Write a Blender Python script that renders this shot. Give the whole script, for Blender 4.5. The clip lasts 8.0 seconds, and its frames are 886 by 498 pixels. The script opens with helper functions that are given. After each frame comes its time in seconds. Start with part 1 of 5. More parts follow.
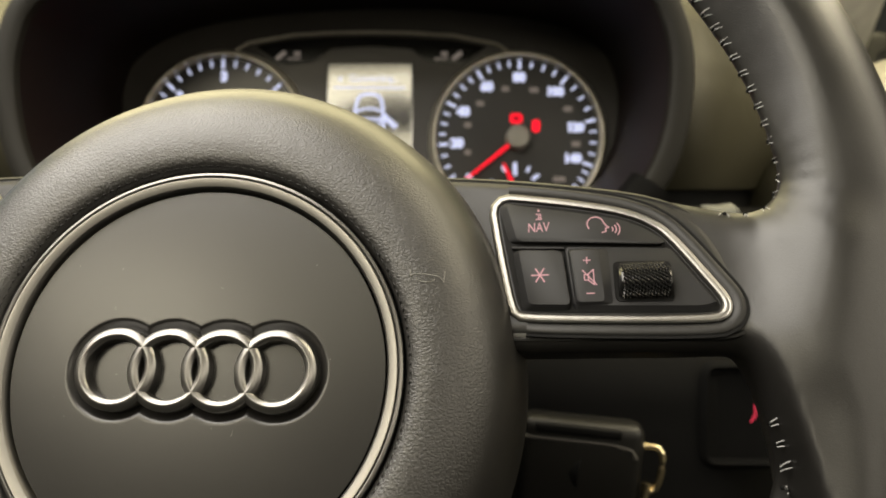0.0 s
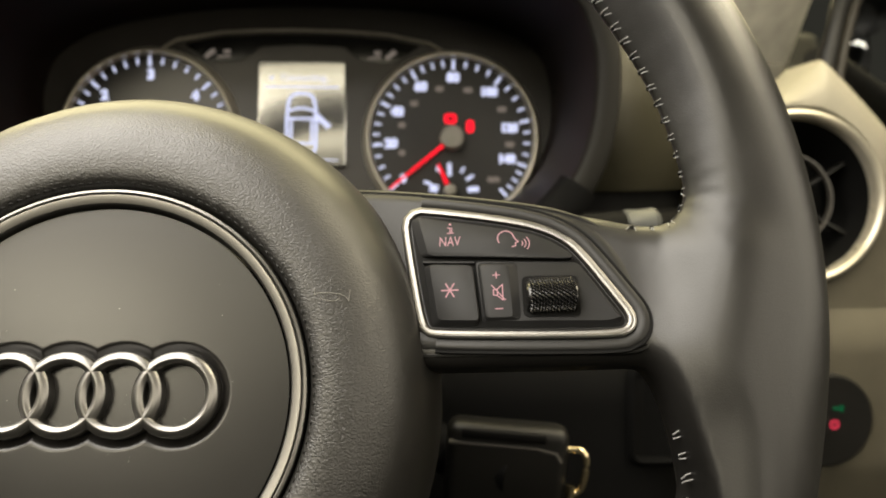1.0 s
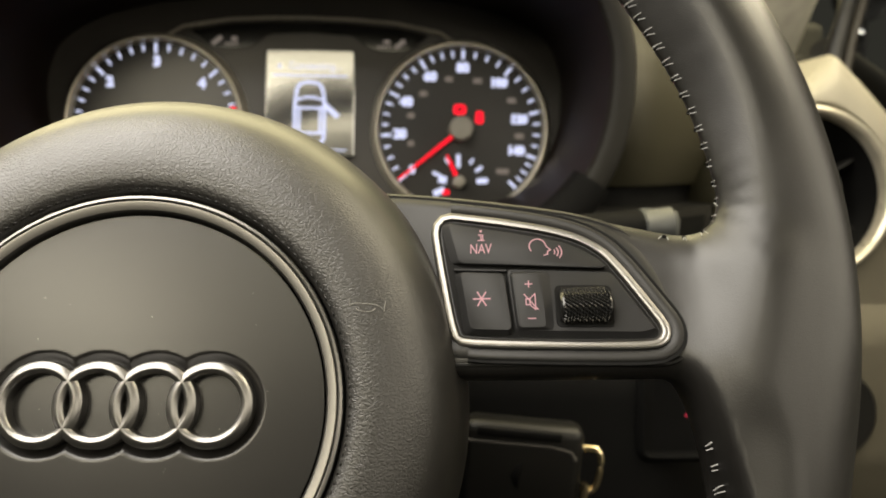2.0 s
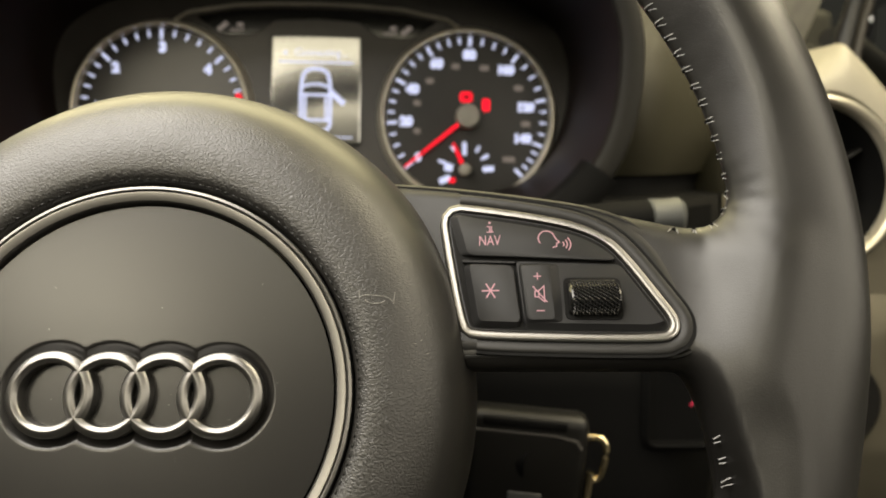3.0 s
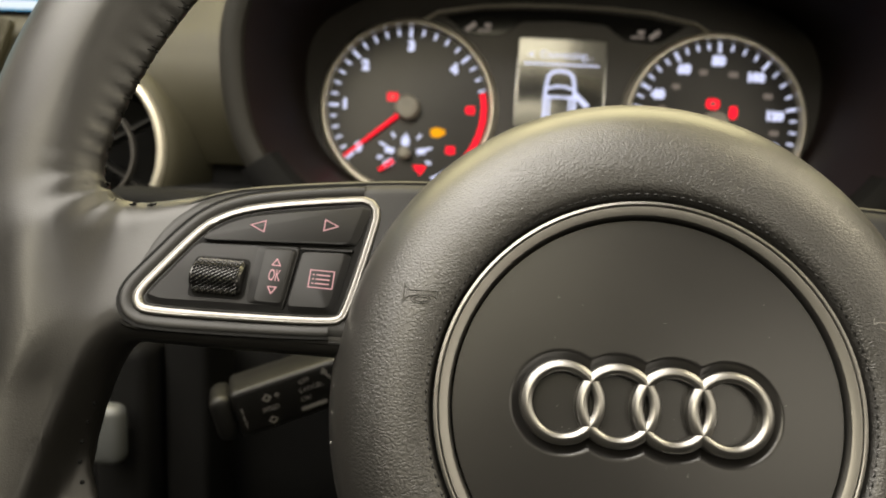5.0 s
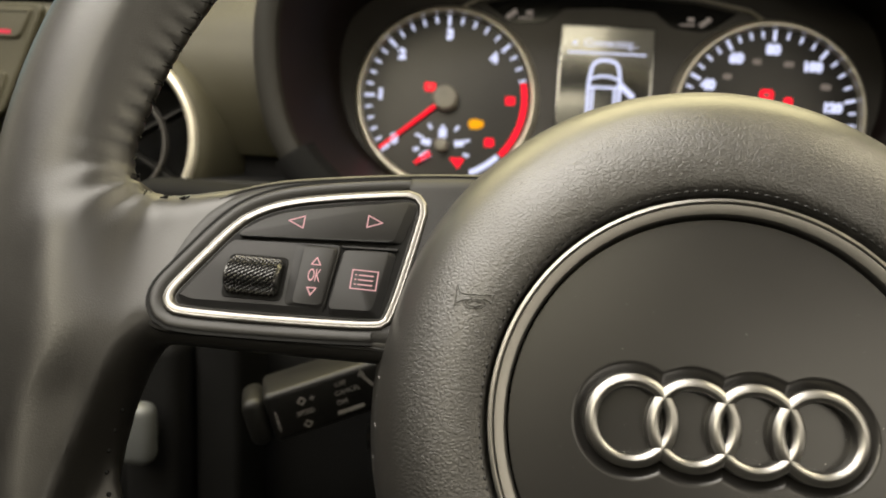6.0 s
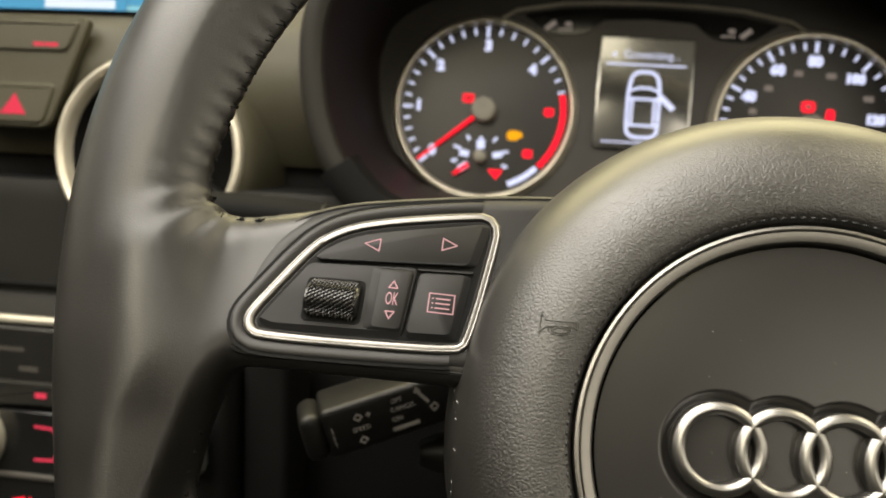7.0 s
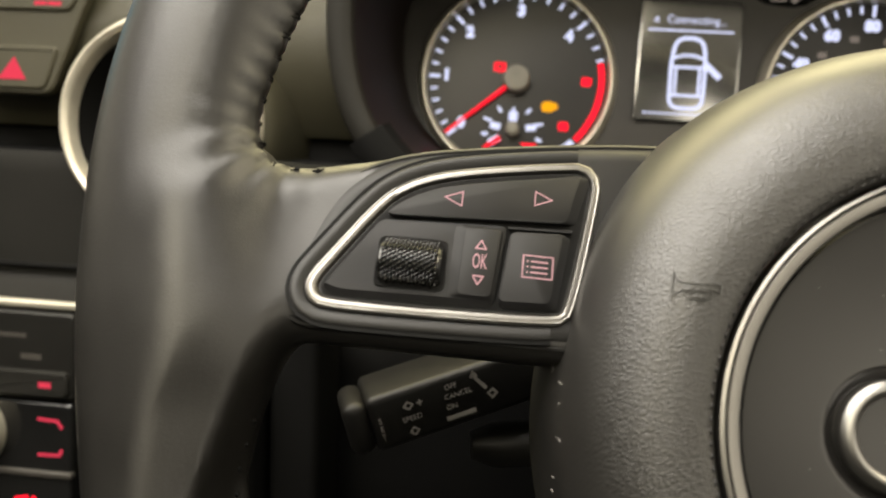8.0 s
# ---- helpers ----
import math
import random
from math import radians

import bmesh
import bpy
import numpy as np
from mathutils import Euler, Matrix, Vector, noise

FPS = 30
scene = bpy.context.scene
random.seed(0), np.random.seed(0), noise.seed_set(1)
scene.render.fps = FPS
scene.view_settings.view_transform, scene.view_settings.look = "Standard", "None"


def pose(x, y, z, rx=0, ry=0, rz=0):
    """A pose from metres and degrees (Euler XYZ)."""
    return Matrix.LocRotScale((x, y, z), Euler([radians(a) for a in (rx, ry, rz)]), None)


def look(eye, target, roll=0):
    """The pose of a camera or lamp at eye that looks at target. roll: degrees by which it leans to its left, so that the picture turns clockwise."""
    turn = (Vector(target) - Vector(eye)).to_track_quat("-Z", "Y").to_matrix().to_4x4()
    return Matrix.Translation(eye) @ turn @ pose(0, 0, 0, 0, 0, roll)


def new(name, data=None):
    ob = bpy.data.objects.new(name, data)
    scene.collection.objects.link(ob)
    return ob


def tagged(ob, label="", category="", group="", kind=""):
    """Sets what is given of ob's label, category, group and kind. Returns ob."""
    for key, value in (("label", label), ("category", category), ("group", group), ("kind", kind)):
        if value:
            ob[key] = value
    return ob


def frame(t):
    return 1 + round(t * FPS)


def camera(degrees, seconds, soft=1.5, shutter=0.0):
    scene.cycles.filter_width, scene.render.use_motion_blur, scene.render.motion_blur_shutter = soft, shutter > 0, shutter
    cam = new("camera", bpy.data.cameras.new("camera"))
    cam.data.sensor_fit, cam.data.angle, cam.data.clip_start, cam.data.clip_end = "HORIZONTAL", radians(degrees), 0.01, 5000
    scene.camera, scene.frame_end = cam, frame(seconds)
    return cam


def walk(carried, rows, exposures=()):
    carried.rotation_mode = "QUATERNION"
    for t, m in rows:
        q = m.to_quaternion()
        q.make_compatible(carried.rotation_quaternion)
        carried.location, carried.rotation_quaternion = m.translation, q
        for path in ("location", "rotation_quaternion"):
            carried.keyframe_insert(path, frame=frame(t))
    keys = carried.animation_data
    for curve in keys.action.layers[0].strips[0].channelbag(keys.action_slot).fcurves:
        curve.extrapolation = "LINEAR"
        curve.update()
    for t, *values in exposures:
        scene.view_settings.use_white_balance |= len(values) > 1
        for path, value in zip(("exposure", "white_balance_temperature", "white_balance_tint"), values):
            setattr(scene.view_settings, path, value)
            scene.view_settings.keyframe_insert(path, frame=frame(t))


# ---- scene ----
cam = camera(61.03, 8.0, soft=1.8, shutter=0.12)
PATH = [  # seconds, eye, pitch from straight down, lean, turn
    (0.0, 0.0675, -0.1765, 0.9426, 85.50, 0.53, 2.03),
    (0.5, 0.0696, -0.1784, 0.9470, 85.27, 0.59, -0.25),
    (1.0, 0.0791, -0.1742, 0.9489, 84.78, 0.62, -1.63),
    (1.5, 0.0739, -0.1746, 0.9514, 84.08, 0.33, -2.06),
    (2.0, 0.0683, -0.1717, 0.9562, 83.29, 0.03, -2.21),
    (3.3, 0.0657, -0.1713, 0.9590, 82.11, -0.48, -1.59),
    (3.5, 0.0611, -0.1728, 0.9609, 82.12, -0.52, -1.07),
    (4.0, 0.0146, -0.1820, 0.9646, 82.08, -0.95, 0.60),
    (4.1, 0.0026, -0.1823, 0.9650, 82.14, -1.03, 1.05),
    (4.5, -0.0267, -0.1793, 0.9639, 81.87, -1.61, 2.64),
    (4.7, -0.0325, -0.1768, 0.9622, 81.79, -1.90, 3.30),
    (5.8, -0.0454, -0.1615, 0.9607, 80.97, -2.45, 5.98),
    (6.0, -0.0462, -0.1578, 0.9603, 80.97, -2.44, 6.31),
    (6.5, -0.0595, -0.1600, 0.9651, 81.08, -2.49, 6.93),
    (7.0, -0.0630, -0.1591, 0.9649, 81.14, -2.53, 7.25),
    (7.5, -0.0647, -0.1544, 0.9652, 81.08, -2.54, 7.21),
    (8.0, -0.0882, -0.1332, 0.9507, 80.68, -2.51, 6.71),
]
walk(cam, [(t, pose(*row)) for t, *row in PATH], exposures=[(0.0, -0.20), (1.0, -0.12), (2.0, -0.09), (3.3, -0.13), (4.0, 0.06), (4.7, -0.05), (6.0, 0.0), (8.0, 0.0)])

# depth of field of the small phone lens, focused on the wheel
cam.data.dof.use_dof = True
cam.data.dof.focus_distance = 0.195
cam.data.dof.aperture_fstop = 14.0

# ---- light: area lamps stand in for a lit hall outside the car's windows ----
world = bpy.data.worlds.new("hall")
scene.world = world
world.use_nodes = True
world.node_tree.nodes["Background"].inputs[0].default_value = (0.80, 0.78, 0.62, 1)
world.node_tree.nodes["Background"].inputs[1].default_value = 0.035


def area_lamp(name, eye, target, sx, sy, watts, colour):
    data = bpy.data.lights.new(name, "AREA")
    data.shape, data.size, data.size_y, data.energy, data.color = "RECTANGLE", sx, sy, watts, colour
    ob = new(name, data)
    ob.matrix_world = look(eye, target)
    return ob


area_lamp("windscreen_light", (0.0, 0.42, 1.37), (0.0, 0.08, 0.90), 1.24, 0.74, 20.5, (1.0, 0.87, 0.47))
# unseen fill beside the pillar, added to brighten the driver's side fascia
area_lamp("fascia_fill_light", (0.42, 0.15, 1.36), (0.20, 0.20, 0.95), 0.46, 0.30, 5.4, (1.0, 0.88, 0.62))
area_lamp("passenger_window_light", (-1.08, 0.10, 1.24), (-0.1, 0.0, 0.92), 0.9, 0.34, 1.4, (1.0, 0.90, 0.70))
area_lamp("rear_window_light", (-0.33, -1.75, 1.28), (-0.1, 0.0, 0.98), 1.0, 0.35, 1.0, (1.0, 0.87, 0.62))
# unseen panels under the closed ceiling, added for cover, disc and display sheen
area_lamp("roof_fill_light", (-0.34, -0.12, 1.400), (-0.34, -0.10, 0.9), 0.68, 0.56, 15.5, (1.0, 0.935, 0.83))
area_lamp("hub_sheen_light", (-0.470, -0.86, 1.400), (-0.470, -0.84, 0.9), 0.36, 0.52, 9.2, (1.0, 0.90, 0.68))
area_lamp("display_glare_light", (-0.090, -0.73, 1.400), (-0.090, -0.71, 0.9), 0.36, 0.45, 1.6, (1.0, 0.90, 0.64))
area_lamp("driver_window_light", (0.52, -0.10, 1.085), (0.10, 0.0, 0.92), 0.36, 0.34, 1.25, (1.0, 0.90, 0.72))
area_lamp("driver_rear_window_light", (0.50, -0.74, 1.20), (0.0, 0.0, 0.93), 0.60, 0.32, 2.3, (1.0, 0.90, 0.72))


# ---- materials ----
def material(name, colour, rough=0.5, metal=0.0, noise_scale=0.0, vary=0.15, bump=0.0, bump_scale=400.0, kind="noise",
             emit=0.0, rough_vary=0.0, coat=0.0, spec=None, fade=None, stretch=1.0):
    spec = (0.0 if emit else 0.5) if spec is None else spec
    mat = bpy.data.materials.new(name)
    mat.use_nodes = True
    nt = mat.node_tree
    bsdf = nt.nodes["Principled BSDF"]
    glow = colour
    if emit:
        colour = tuple(0.10 * c for c in colour)  # lit print has a dark face of its own
    bsdf.inputs["Base Color"].default_value = (*colour, 1)
    bsdf.inputs["Roughness"].default_value = rough
    bsdf.inputs["Metallic"].default_value = metal
    bsdf.inputs["Coat Weight"].default_value = coat
    bsdf.inputs["Specular IOR Level"].default_value = spec
    tc = nt.nodes.new("ShaderNodeTexCoord")
    if noise_scale:
        n = nt.nodes.new("ShaderNodeTexNoise")
        n.inputs["Scale"].default_value, n.inputs["Detail"].default_value = noise_scale, 6
        nt.links.new(tc.outputs["Object"], n.inputs["Vector"])
        ramp = nt.nodes.new("ShaderNodeMapRange")
        ramp.inputs["From Min"].default_value, ramp.inputs["From Max"].default_value = 0.3, 0.7
        ramp.inputs["To Min"].default_value, ramp.inputs["To Max"].default_value = 1 - vary, 1 + vary
        nt.links.new(n.outputs["Fac"], ramp.inputs["Value"])
        mul = nt.nodes.new("ShaderNodeMix")
        mul.data_type, mul.blend_type = "RGBA", "MULTIPLY"
        mul.inputs["Factor"].default_value = 1
        mul.inputs[6].default_value = (*colour, 1)
        nt.links.new(ramp.outputs["Result"], mul.inputs[7])
        nt.links.new(mul.outputs[2], bsdf.inputs["Base Color"])
        if rough_vary:
            r2 = nt.nodes.new("ShaderNodeMapRange")
            r2.inputs["From Min"].default_value, r2.inputs["From Max"].default_value = 0.3, 0.7
            r2.inputs["To Min"].default_value, r2.inputs["To Max"].default_value = rough - rough_vary, rough + rough_vary
            nt.links.new(n.outputs["Fac"], r2.inputs["Value"])
            nt.links.new(r2.outputs["Result"], bsdf.inputs["Roughness"])
    if bump:
        b = nt.nodes.new("ShaderNodeBump")
        b.inputs["Strength"].default_value, b.inputs["Distance"].default_value = 1.0, bump
        if kind == "grain":
            # pebbled hide: cells warped by noise, a finer layer in the valleys
            long_ = nt.nodes.new("ShaderNodeMapping")
            long_.inputs["Scale"].default_value = (stretch, 1.0, 1.0)
            nt.links.new(tc.outputs["Object"], long_.inputs["Vector"])
            wn = nt.nodes.new("ShaderNodeTexNoise")
            wn.inputs["Scale"].default_value = bump_scale * 0.8
            nt.links.new(tc.outputs["Object"], wn.inputs["Vector"])
            mixv = nt.nodes.new("ShaderNodeMix")
            mixv.data_type, mixv.blend_type = "RGBA", "LINEAR_LIGHT"
            mixv.inputs["Factor"].default_value = 0.0006
            nt.links.new(long_.outputs["Vector"], mixv.inputs[6])
            nt.links.new(wn.outputs["Color"], mixv.inputs[7])
            v = nt.nodes.new("ShaderNodeTexVoronoi")
            v.feature = "DISTANCE_TO_EDGE"
            v.inputs["Scale"].default_value = bump_scale
            nt.links.new(mixv.outputs[2], v.inputs["Vector"])
            step_ = nt.nodes.new("ShaderNodeMapRange")
            step_.interpolation_type = "SMOOTHSTEP"
            step_.inputs["From Min"].default_value, step_.inputs["From Max"].default_value = 0.0, 0.26
            nt.links.new(v.outputs["Distance"], step_.inputs["Value"])
            fine_ = nt.nodes.new("ShaderNodeTexNoise")
            fine_.inputs["Scale"].default_value, fine_.inputs["Detail"].default_value = bump_scale * 1.6, 3
            nt.links.new(tc.outputs["Object"], fine_.inputs["Vector"])
            add_ = nt.nodes.new("ShaderNodeMath")
            add_.operation = "MULTIPLY_ADD"
            add_.inputs[1].default_value = 0.10
            nt.links.new(fine_.outputs["Fac"], add_.inputs[0])
            nt.links.new(step_.outputs["Result"], add_.inputs[2])
            nt.links.new(add_.outputs[0], b.inputs["Height"])
            if fade:
                # the moulded grain runs out towards the flank
                far_ = nt.nodes.new("ShaderNodeVectorMath")
                far_.operation = "LENGTH"
                nt.links.new(tc.outputs["Object"], far_.inputs[0])
                out_ = nt.nodes.new("ShaderNodeMapRange")
                out_.interpolation_type = "SMOOTHSTEP"
                out_.inputs["From Min"].default_value, out_.inputs["From Max"].default_value = fade
                out_.inputs["To Min"].default_value, out_.inputs["To Max"].default_value = 1.0, 0.12
                nt.links.new(far_.outputs["Value"], out_.inputs["Value"])
                nt.links.new(out_.outputs["Result"], b.inputs["Strength"])
        else:
            n2 = nt.nodes.new("ShaderNodeTexNoise")
            n2.inputs["Scale"].default_value, n2.inputs["Detail"].default_value = bump_scale, 4
            nt.links.new(tc.outputs["Object"], n2.inputs["Vector"])
            nt.links.new(n2.outputs["Fac"], b.inputs["Height"])
        nt.links.new(b.outputs["Normal"], bsdf.inputs["Normal"])
    if emit:
        bsdf.inputs["Emission Color"].default_value = (*glow, 1)
        bsdf.inputs["Emission Strength"].default_value = emit
    return mat


M = {
    "leather": material("smooth_leather", (0.0085, 0.0080, 0.0074), 0.36, noise_scale=35, vary=0.2, bump=0.000013, bump_scale=1500, kind="grain", rough_vary=0.05),
    "hide": material("grained_hide", (0.0125, 0.0118, 0.0108), 0.41, noise_scale=40, vary=0.15, spec=0.72, bump=0.000052, bump_scale=1100, kind="grain", rough_vary=0.05, fade=(0.069, 0.078), stretch=0.72),
    "disc": material("satin_plastic", (0.0085, 0.0080, 0.0076), 0.30, spec=0.52, noise_scale=60, vary=0.08, bump=0.000006, bump_scale=4000, rough_vary=0.006),
    "bezel": material("soft_black_plastic", (0.007, 0.0068, 0.0066), 0.46, spec=0.32, noise_scale=50, vary=0.12, bump=0.00002, bump_scale=2500, rough_vary=0.04),
    "button": material("button_plastic", (0.0085, 0.0085, 0.0090), 0.52, spec=0.20, noise_scale=70, vary=0.12, bump=0.000012, bump_scale=3500, rough_vary=0.04),
    # near-black of the joints; on the column it also stands for shade
    "gap": material("dark_gap_and_shade", (0.003, 0.003, 0.003), 0.7, noise_scale=60, spec=0.12),
    "knurl": material("glossy_black_plastic", (0.004, 0.004, 0.004), 0.20, noise_scale=80, vary=0.1),
    "chrome": material("satin_chrome", (0.198, 0.192, 0.181), 0.38, 1.0, noise_scale=25, vary=0.04),
    "emblem": material("polished_chrome", (0.225, 0.220, 0.211), 0.35, 1.0, noise_scale=30, vary=0.04),
    "thread": material("grey_thread", (0.24, 0.24, 0.24), 0.6, noise_scale=300, vary=0.25),
    "darkthread": material("dark_thread", (0.006, 0.006, 0.006), 0.7, spec=0.1, noise_scale=300, vary=0.25),
    # pale colour in place of raking light on the right horn symbol
    "glinting": material("raking_glint_plastic", (0.17, 0.167, 0.155), 0.5, noise_scale=200),
    "dust": material("pale_dust", (0.45, 0.44, 0.42), 0.8, noise_scale=200),
    "print": material("backlit_print", (0.72, 0.40, 0.41), 0.5, emit=0.92),
    "white_print": material("white_print", (0.20, 0.19, 0.175), 0.6),
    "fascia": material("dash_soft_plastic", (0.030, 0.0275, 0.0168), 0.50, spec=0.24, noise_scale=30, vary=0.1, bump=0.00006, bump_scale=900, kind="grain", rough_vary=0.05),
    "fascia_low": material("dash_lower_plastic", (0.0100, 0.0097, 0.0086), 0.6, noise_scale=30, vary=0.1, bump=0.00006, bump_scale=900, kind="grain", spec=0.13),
    # one pale plastic, its stronger and weaker light put into two colours
    "dash_end": material("dash_end_lit_plastic", (0.22, 0.205, 0.165), 0.55, noise_scale=30, vary=0.08, bump=0.00006, bump_scale=900, kind="grain"),
    "dash_side": material("dash_side_dim_plastic", (0.075, 0.068, 0.050), 0.6, noise_scale=30, vary=0.1, bump=0.00006, bump_scale=900, kind="grain", spec=0.2),
    "dashtop": material("dash_top_plastic", (0.045, 0.043, 0.038), 0.6, noise_scale=30, vary=0.1, bump=0.0001, bump_scale=700),
    # blacker than real plastic, to carry the shade low on the dash
    "knee": material("shaded_black_plastic", (0.004, 0.004, 0.004), 0.75, noise_scale=30, vary=0.15, bump=0.00006, bump_scale=900, spec=0.07),
    "hood": material("binnacle_plastic", (0.0070, 0.0064, 0.0048), 0.58, spec=0.20, noise_scale=30, vary=0.12, bump=0.00008, bump_scale=800),
    "tunnel": material("binnacle_lining", (0.0062, 0.0034, 0.0027), 0.46, noise_scale=30, vary=0.12, spec=0.17),
    "plate": material("cluster_plate", (0.036, 0.033, 0.029), 0.45, noise_scale=60, vary=0.08, bump=0.00001, bump_scale=2500),
    "dial": material("dial_face", (0.011, 0.010, 0.009), 0.35, noise_scale=60, vary=0.15),
    "glassblack": material("black_glass", (0.006, 0.006, 0.006), 0.12, noise_scale=60, vary=0.1),
    "screen": material("display_glass", (0.010, 0.010, 0.011), 0.14, noise_scale=40, vary=0.1, spec=1.0, coat=1.0),
    "lit": material("lit_scale", (0.72, 0.75, 1.0), 0.5, emit=1.15),
    "dimscale": material("dim_scale", (0.50, 0.42, 0.36), 0.5, emit=0.36),
    "red": material("red_lamp", (1.0, 0.012, 0.03), 0.5, emit=1.6),
    "amber": material("amber_lamp", (1.0, 0.42, 0.01), 0.5, emit=1.1),
    "redprint": material("red_backlight", (0.9, 0.06, 0.11), 0.5, emit=0.70),
    "green": material("green_lamp", (0.03, 0.45, 0.18), 0.5, emit=0.10),
    "hub": material("needle_cap", (0.24, 0.225, 0.19), 0.45, noise_scale=80),
    "stalk": material("stalk_plastic", (0.0065, 0.0062, 0.0055), 0.45, noise_scale=60, bump=0.00002, bump_scale=1500, spec=0.28),
    "brass": material("key_ring_metal", (0.70, 0.58, 0.36), 0.25, 1.0, noise_scale=100),
    "greytrim": material("grey_lever_plastic", (0.050, 0.053, 0.053), 0.45, noise_scale=50),
    "headliner": material("headliner_fabric", (0.42, 0.41, 0.38), 0.9, noise_scale=200, bump=0.0003, bump_scale=600),
    "carpet": material("black_carpet", (0.015, 0.015, 0.015), 0.95, noise_scale=200, bump=0.001, bump_scale=400),
    "door": material("door_trim", (0.05, 0.05, 0.05), 0.6, noise_scale=40, bump=0.0001, bump_scale=700),
    "pillar": material("pillar_trim", (0.36, 0.35, 0.31), 0.75, noise_scale=60, bump=0.0001, bump_scale=900),
    "rubber": material("window_rubber", (0.012, 0.012, 0.012), 0.5, noise_scale=60),
    "silver": material("silver_plastic", (0.50, 0.47, 0.39), 0.35, 0.6, noise_scale=60),
    "map": material("map_screen", (0.12, 0.45, 0.75), 0.4, emit=0.55),
    "map_land": material("map_land_picture", (0.30, 0.70, 0.85), 0.4, emit=0.6),
    "map_pink": material("map_area_picture", (0.55, 0.30, 0.70), 0.4, emit=0.6),
    "map_white": material("map_text", (0.8, 0.9, 1.0), 0.4, emit=0.8),
    "hall_light": material("hall_lamp_glass", (1.0, 0.95, 0.80), 0.5, emit=6.0),
    "paint": material("hall_floor", (0.3, 0.3, 0.28), 0.6, noise_scale=3),
}

M["screen"].node_tree.nodes["Principled BSDF"].inputs["IOR"].default_value = 2.3


# ---- mesh helpers ----
def part(name, bm, mat, parent=None, label="", smooth=True, m=None):
    """A bmesh or a mesh as one mesh object, under its thing or part."""
    if isinstance(bm, bmesh.types.BMesh):
        data = bpy.data.meshes.new(name)
        bmesh.ops.recalc_face_normals(bm, faces=bm.faces)
        bm.to_mesh(data)
        bm.free()
    else:
        data = bm
    data.materials.clear()
    data.materials.append(M[mat])
    for p in data.polygons:
        p.use_smooth = smooth
    if smooth:
        data.set_sharp_from_angle(angle=radians(38))
    ob = new(name, data)
    if parent is not None:
        ob.parent = parent
    if m is not None:
        ob.matrix_basis = m
    if label:
        tagged(ob, label)
    return ob


def thing(name, m, label, category, group="", kind=""):
    ob = new(name)
    ob.matrix_basis = m
    ob.empty_display_size = 0.02
    return tagged(ob, label, category, group, kind)


def chaikin(pts, rounds=3):
    """Cuts the corners of a closed outline."""
    pts = [Vector((p[0], p[1])) for p in pts]
    for _ in range(rounds):
        out = []
        for a, b in zip(pts, pts[1:] + pts[:1]):
            out += [a * 0.75 + b * 0.25, a * 0.25 + b * 0.75]
        pts = out
    return pts


def rounded(pts, r, n=5):
    """Rounds every corner of a closed outline with radius about r."""
    pts = [Vector((p[0], p[1])) for p in pts]
    out = []
    for i, p in enumerate(pts):
        a, b = pts[i - 1] - p, pts[(i + 1) % len(pts)] - p
        ra, rb = min(r, a.length * 0.45), min(r, b.length * 0.45)
        s, e = p + a.normalized() * ra, p + b.normalized() * rb
        for k in range(n + 1):
            t = k / n
            out.append(s * (1 - t) ** 2 + p * 2 * t * (1 - t) + e * t * t)
    return out


def inset(pts, d):
    """A closed outline moved inwards by d."""
    area = sum(a.x * b.y - b.x * a.y for a, b in zip(pts, pts[1:] + pts[:1]))
    sign = 1 if area > 0 else -1
    out = []
    for i, p in enumerate(pts):
        t = (pts[(i + 1) % len(pts)] - pts[i - 1]).normalized()
        out.append(p + Vector((-t.y, t.x)) * d * sign)
    return out


def flat(u, v, h):
    return Vector((u, v, h))


def loft(outline, steps, place=flat, cap_first=False, cap_last=True, bm=None):
    """A solid of rings of one outline; steps: (inset, height) each."""
    bm = bm or bmesh.new()
    rings = []
    for d, h in steps:
        rings.append([bm.verts.new(place(p.x, p.y, h)) for p in (inset(outline, d) if d else outline)])
    for a, b in zip(rings, rings[1:]):
        for i in range(len(a)):
            j = (i + 1) % len(a)
            bm.faces.new((a[i], a[j], b[j], b[i]))
    if cap_first:
        bm.faces.new(rings[0][::-1])
    if cap_last:
        bm.faces.new(rings[-1])
    return bm


def lathe(profile, n=96, place=flat, bm=None, cap=False, closed=False, a0=0.0, a1=360.0):
    """Turns (radius, height) points round the local z axis."""
    bm = bm or bmesh.new()
    full = abs(a1 - a0) >= 360
    count = n if full else n + 1
    rings = []
    for k in range(count):
        a = radians(a0 + (a1 - a0) * k / n)
        rings.append([bm.verts.new(place(r * math.cos(a), r * math.sin(a), h)) for r, h in profile])
    m = len(profile)
    for k in range(n):
        a, b = rings[k], rings[(k + 1) % count]
        for i in range(m if closed else m - 1):
            j = (i + 1) % m
            bm.faces.new((a[i], b[i], b[j], a[j]))
    if cap:
        bm.faces.new([r[-1] for r in rings])
    return bm


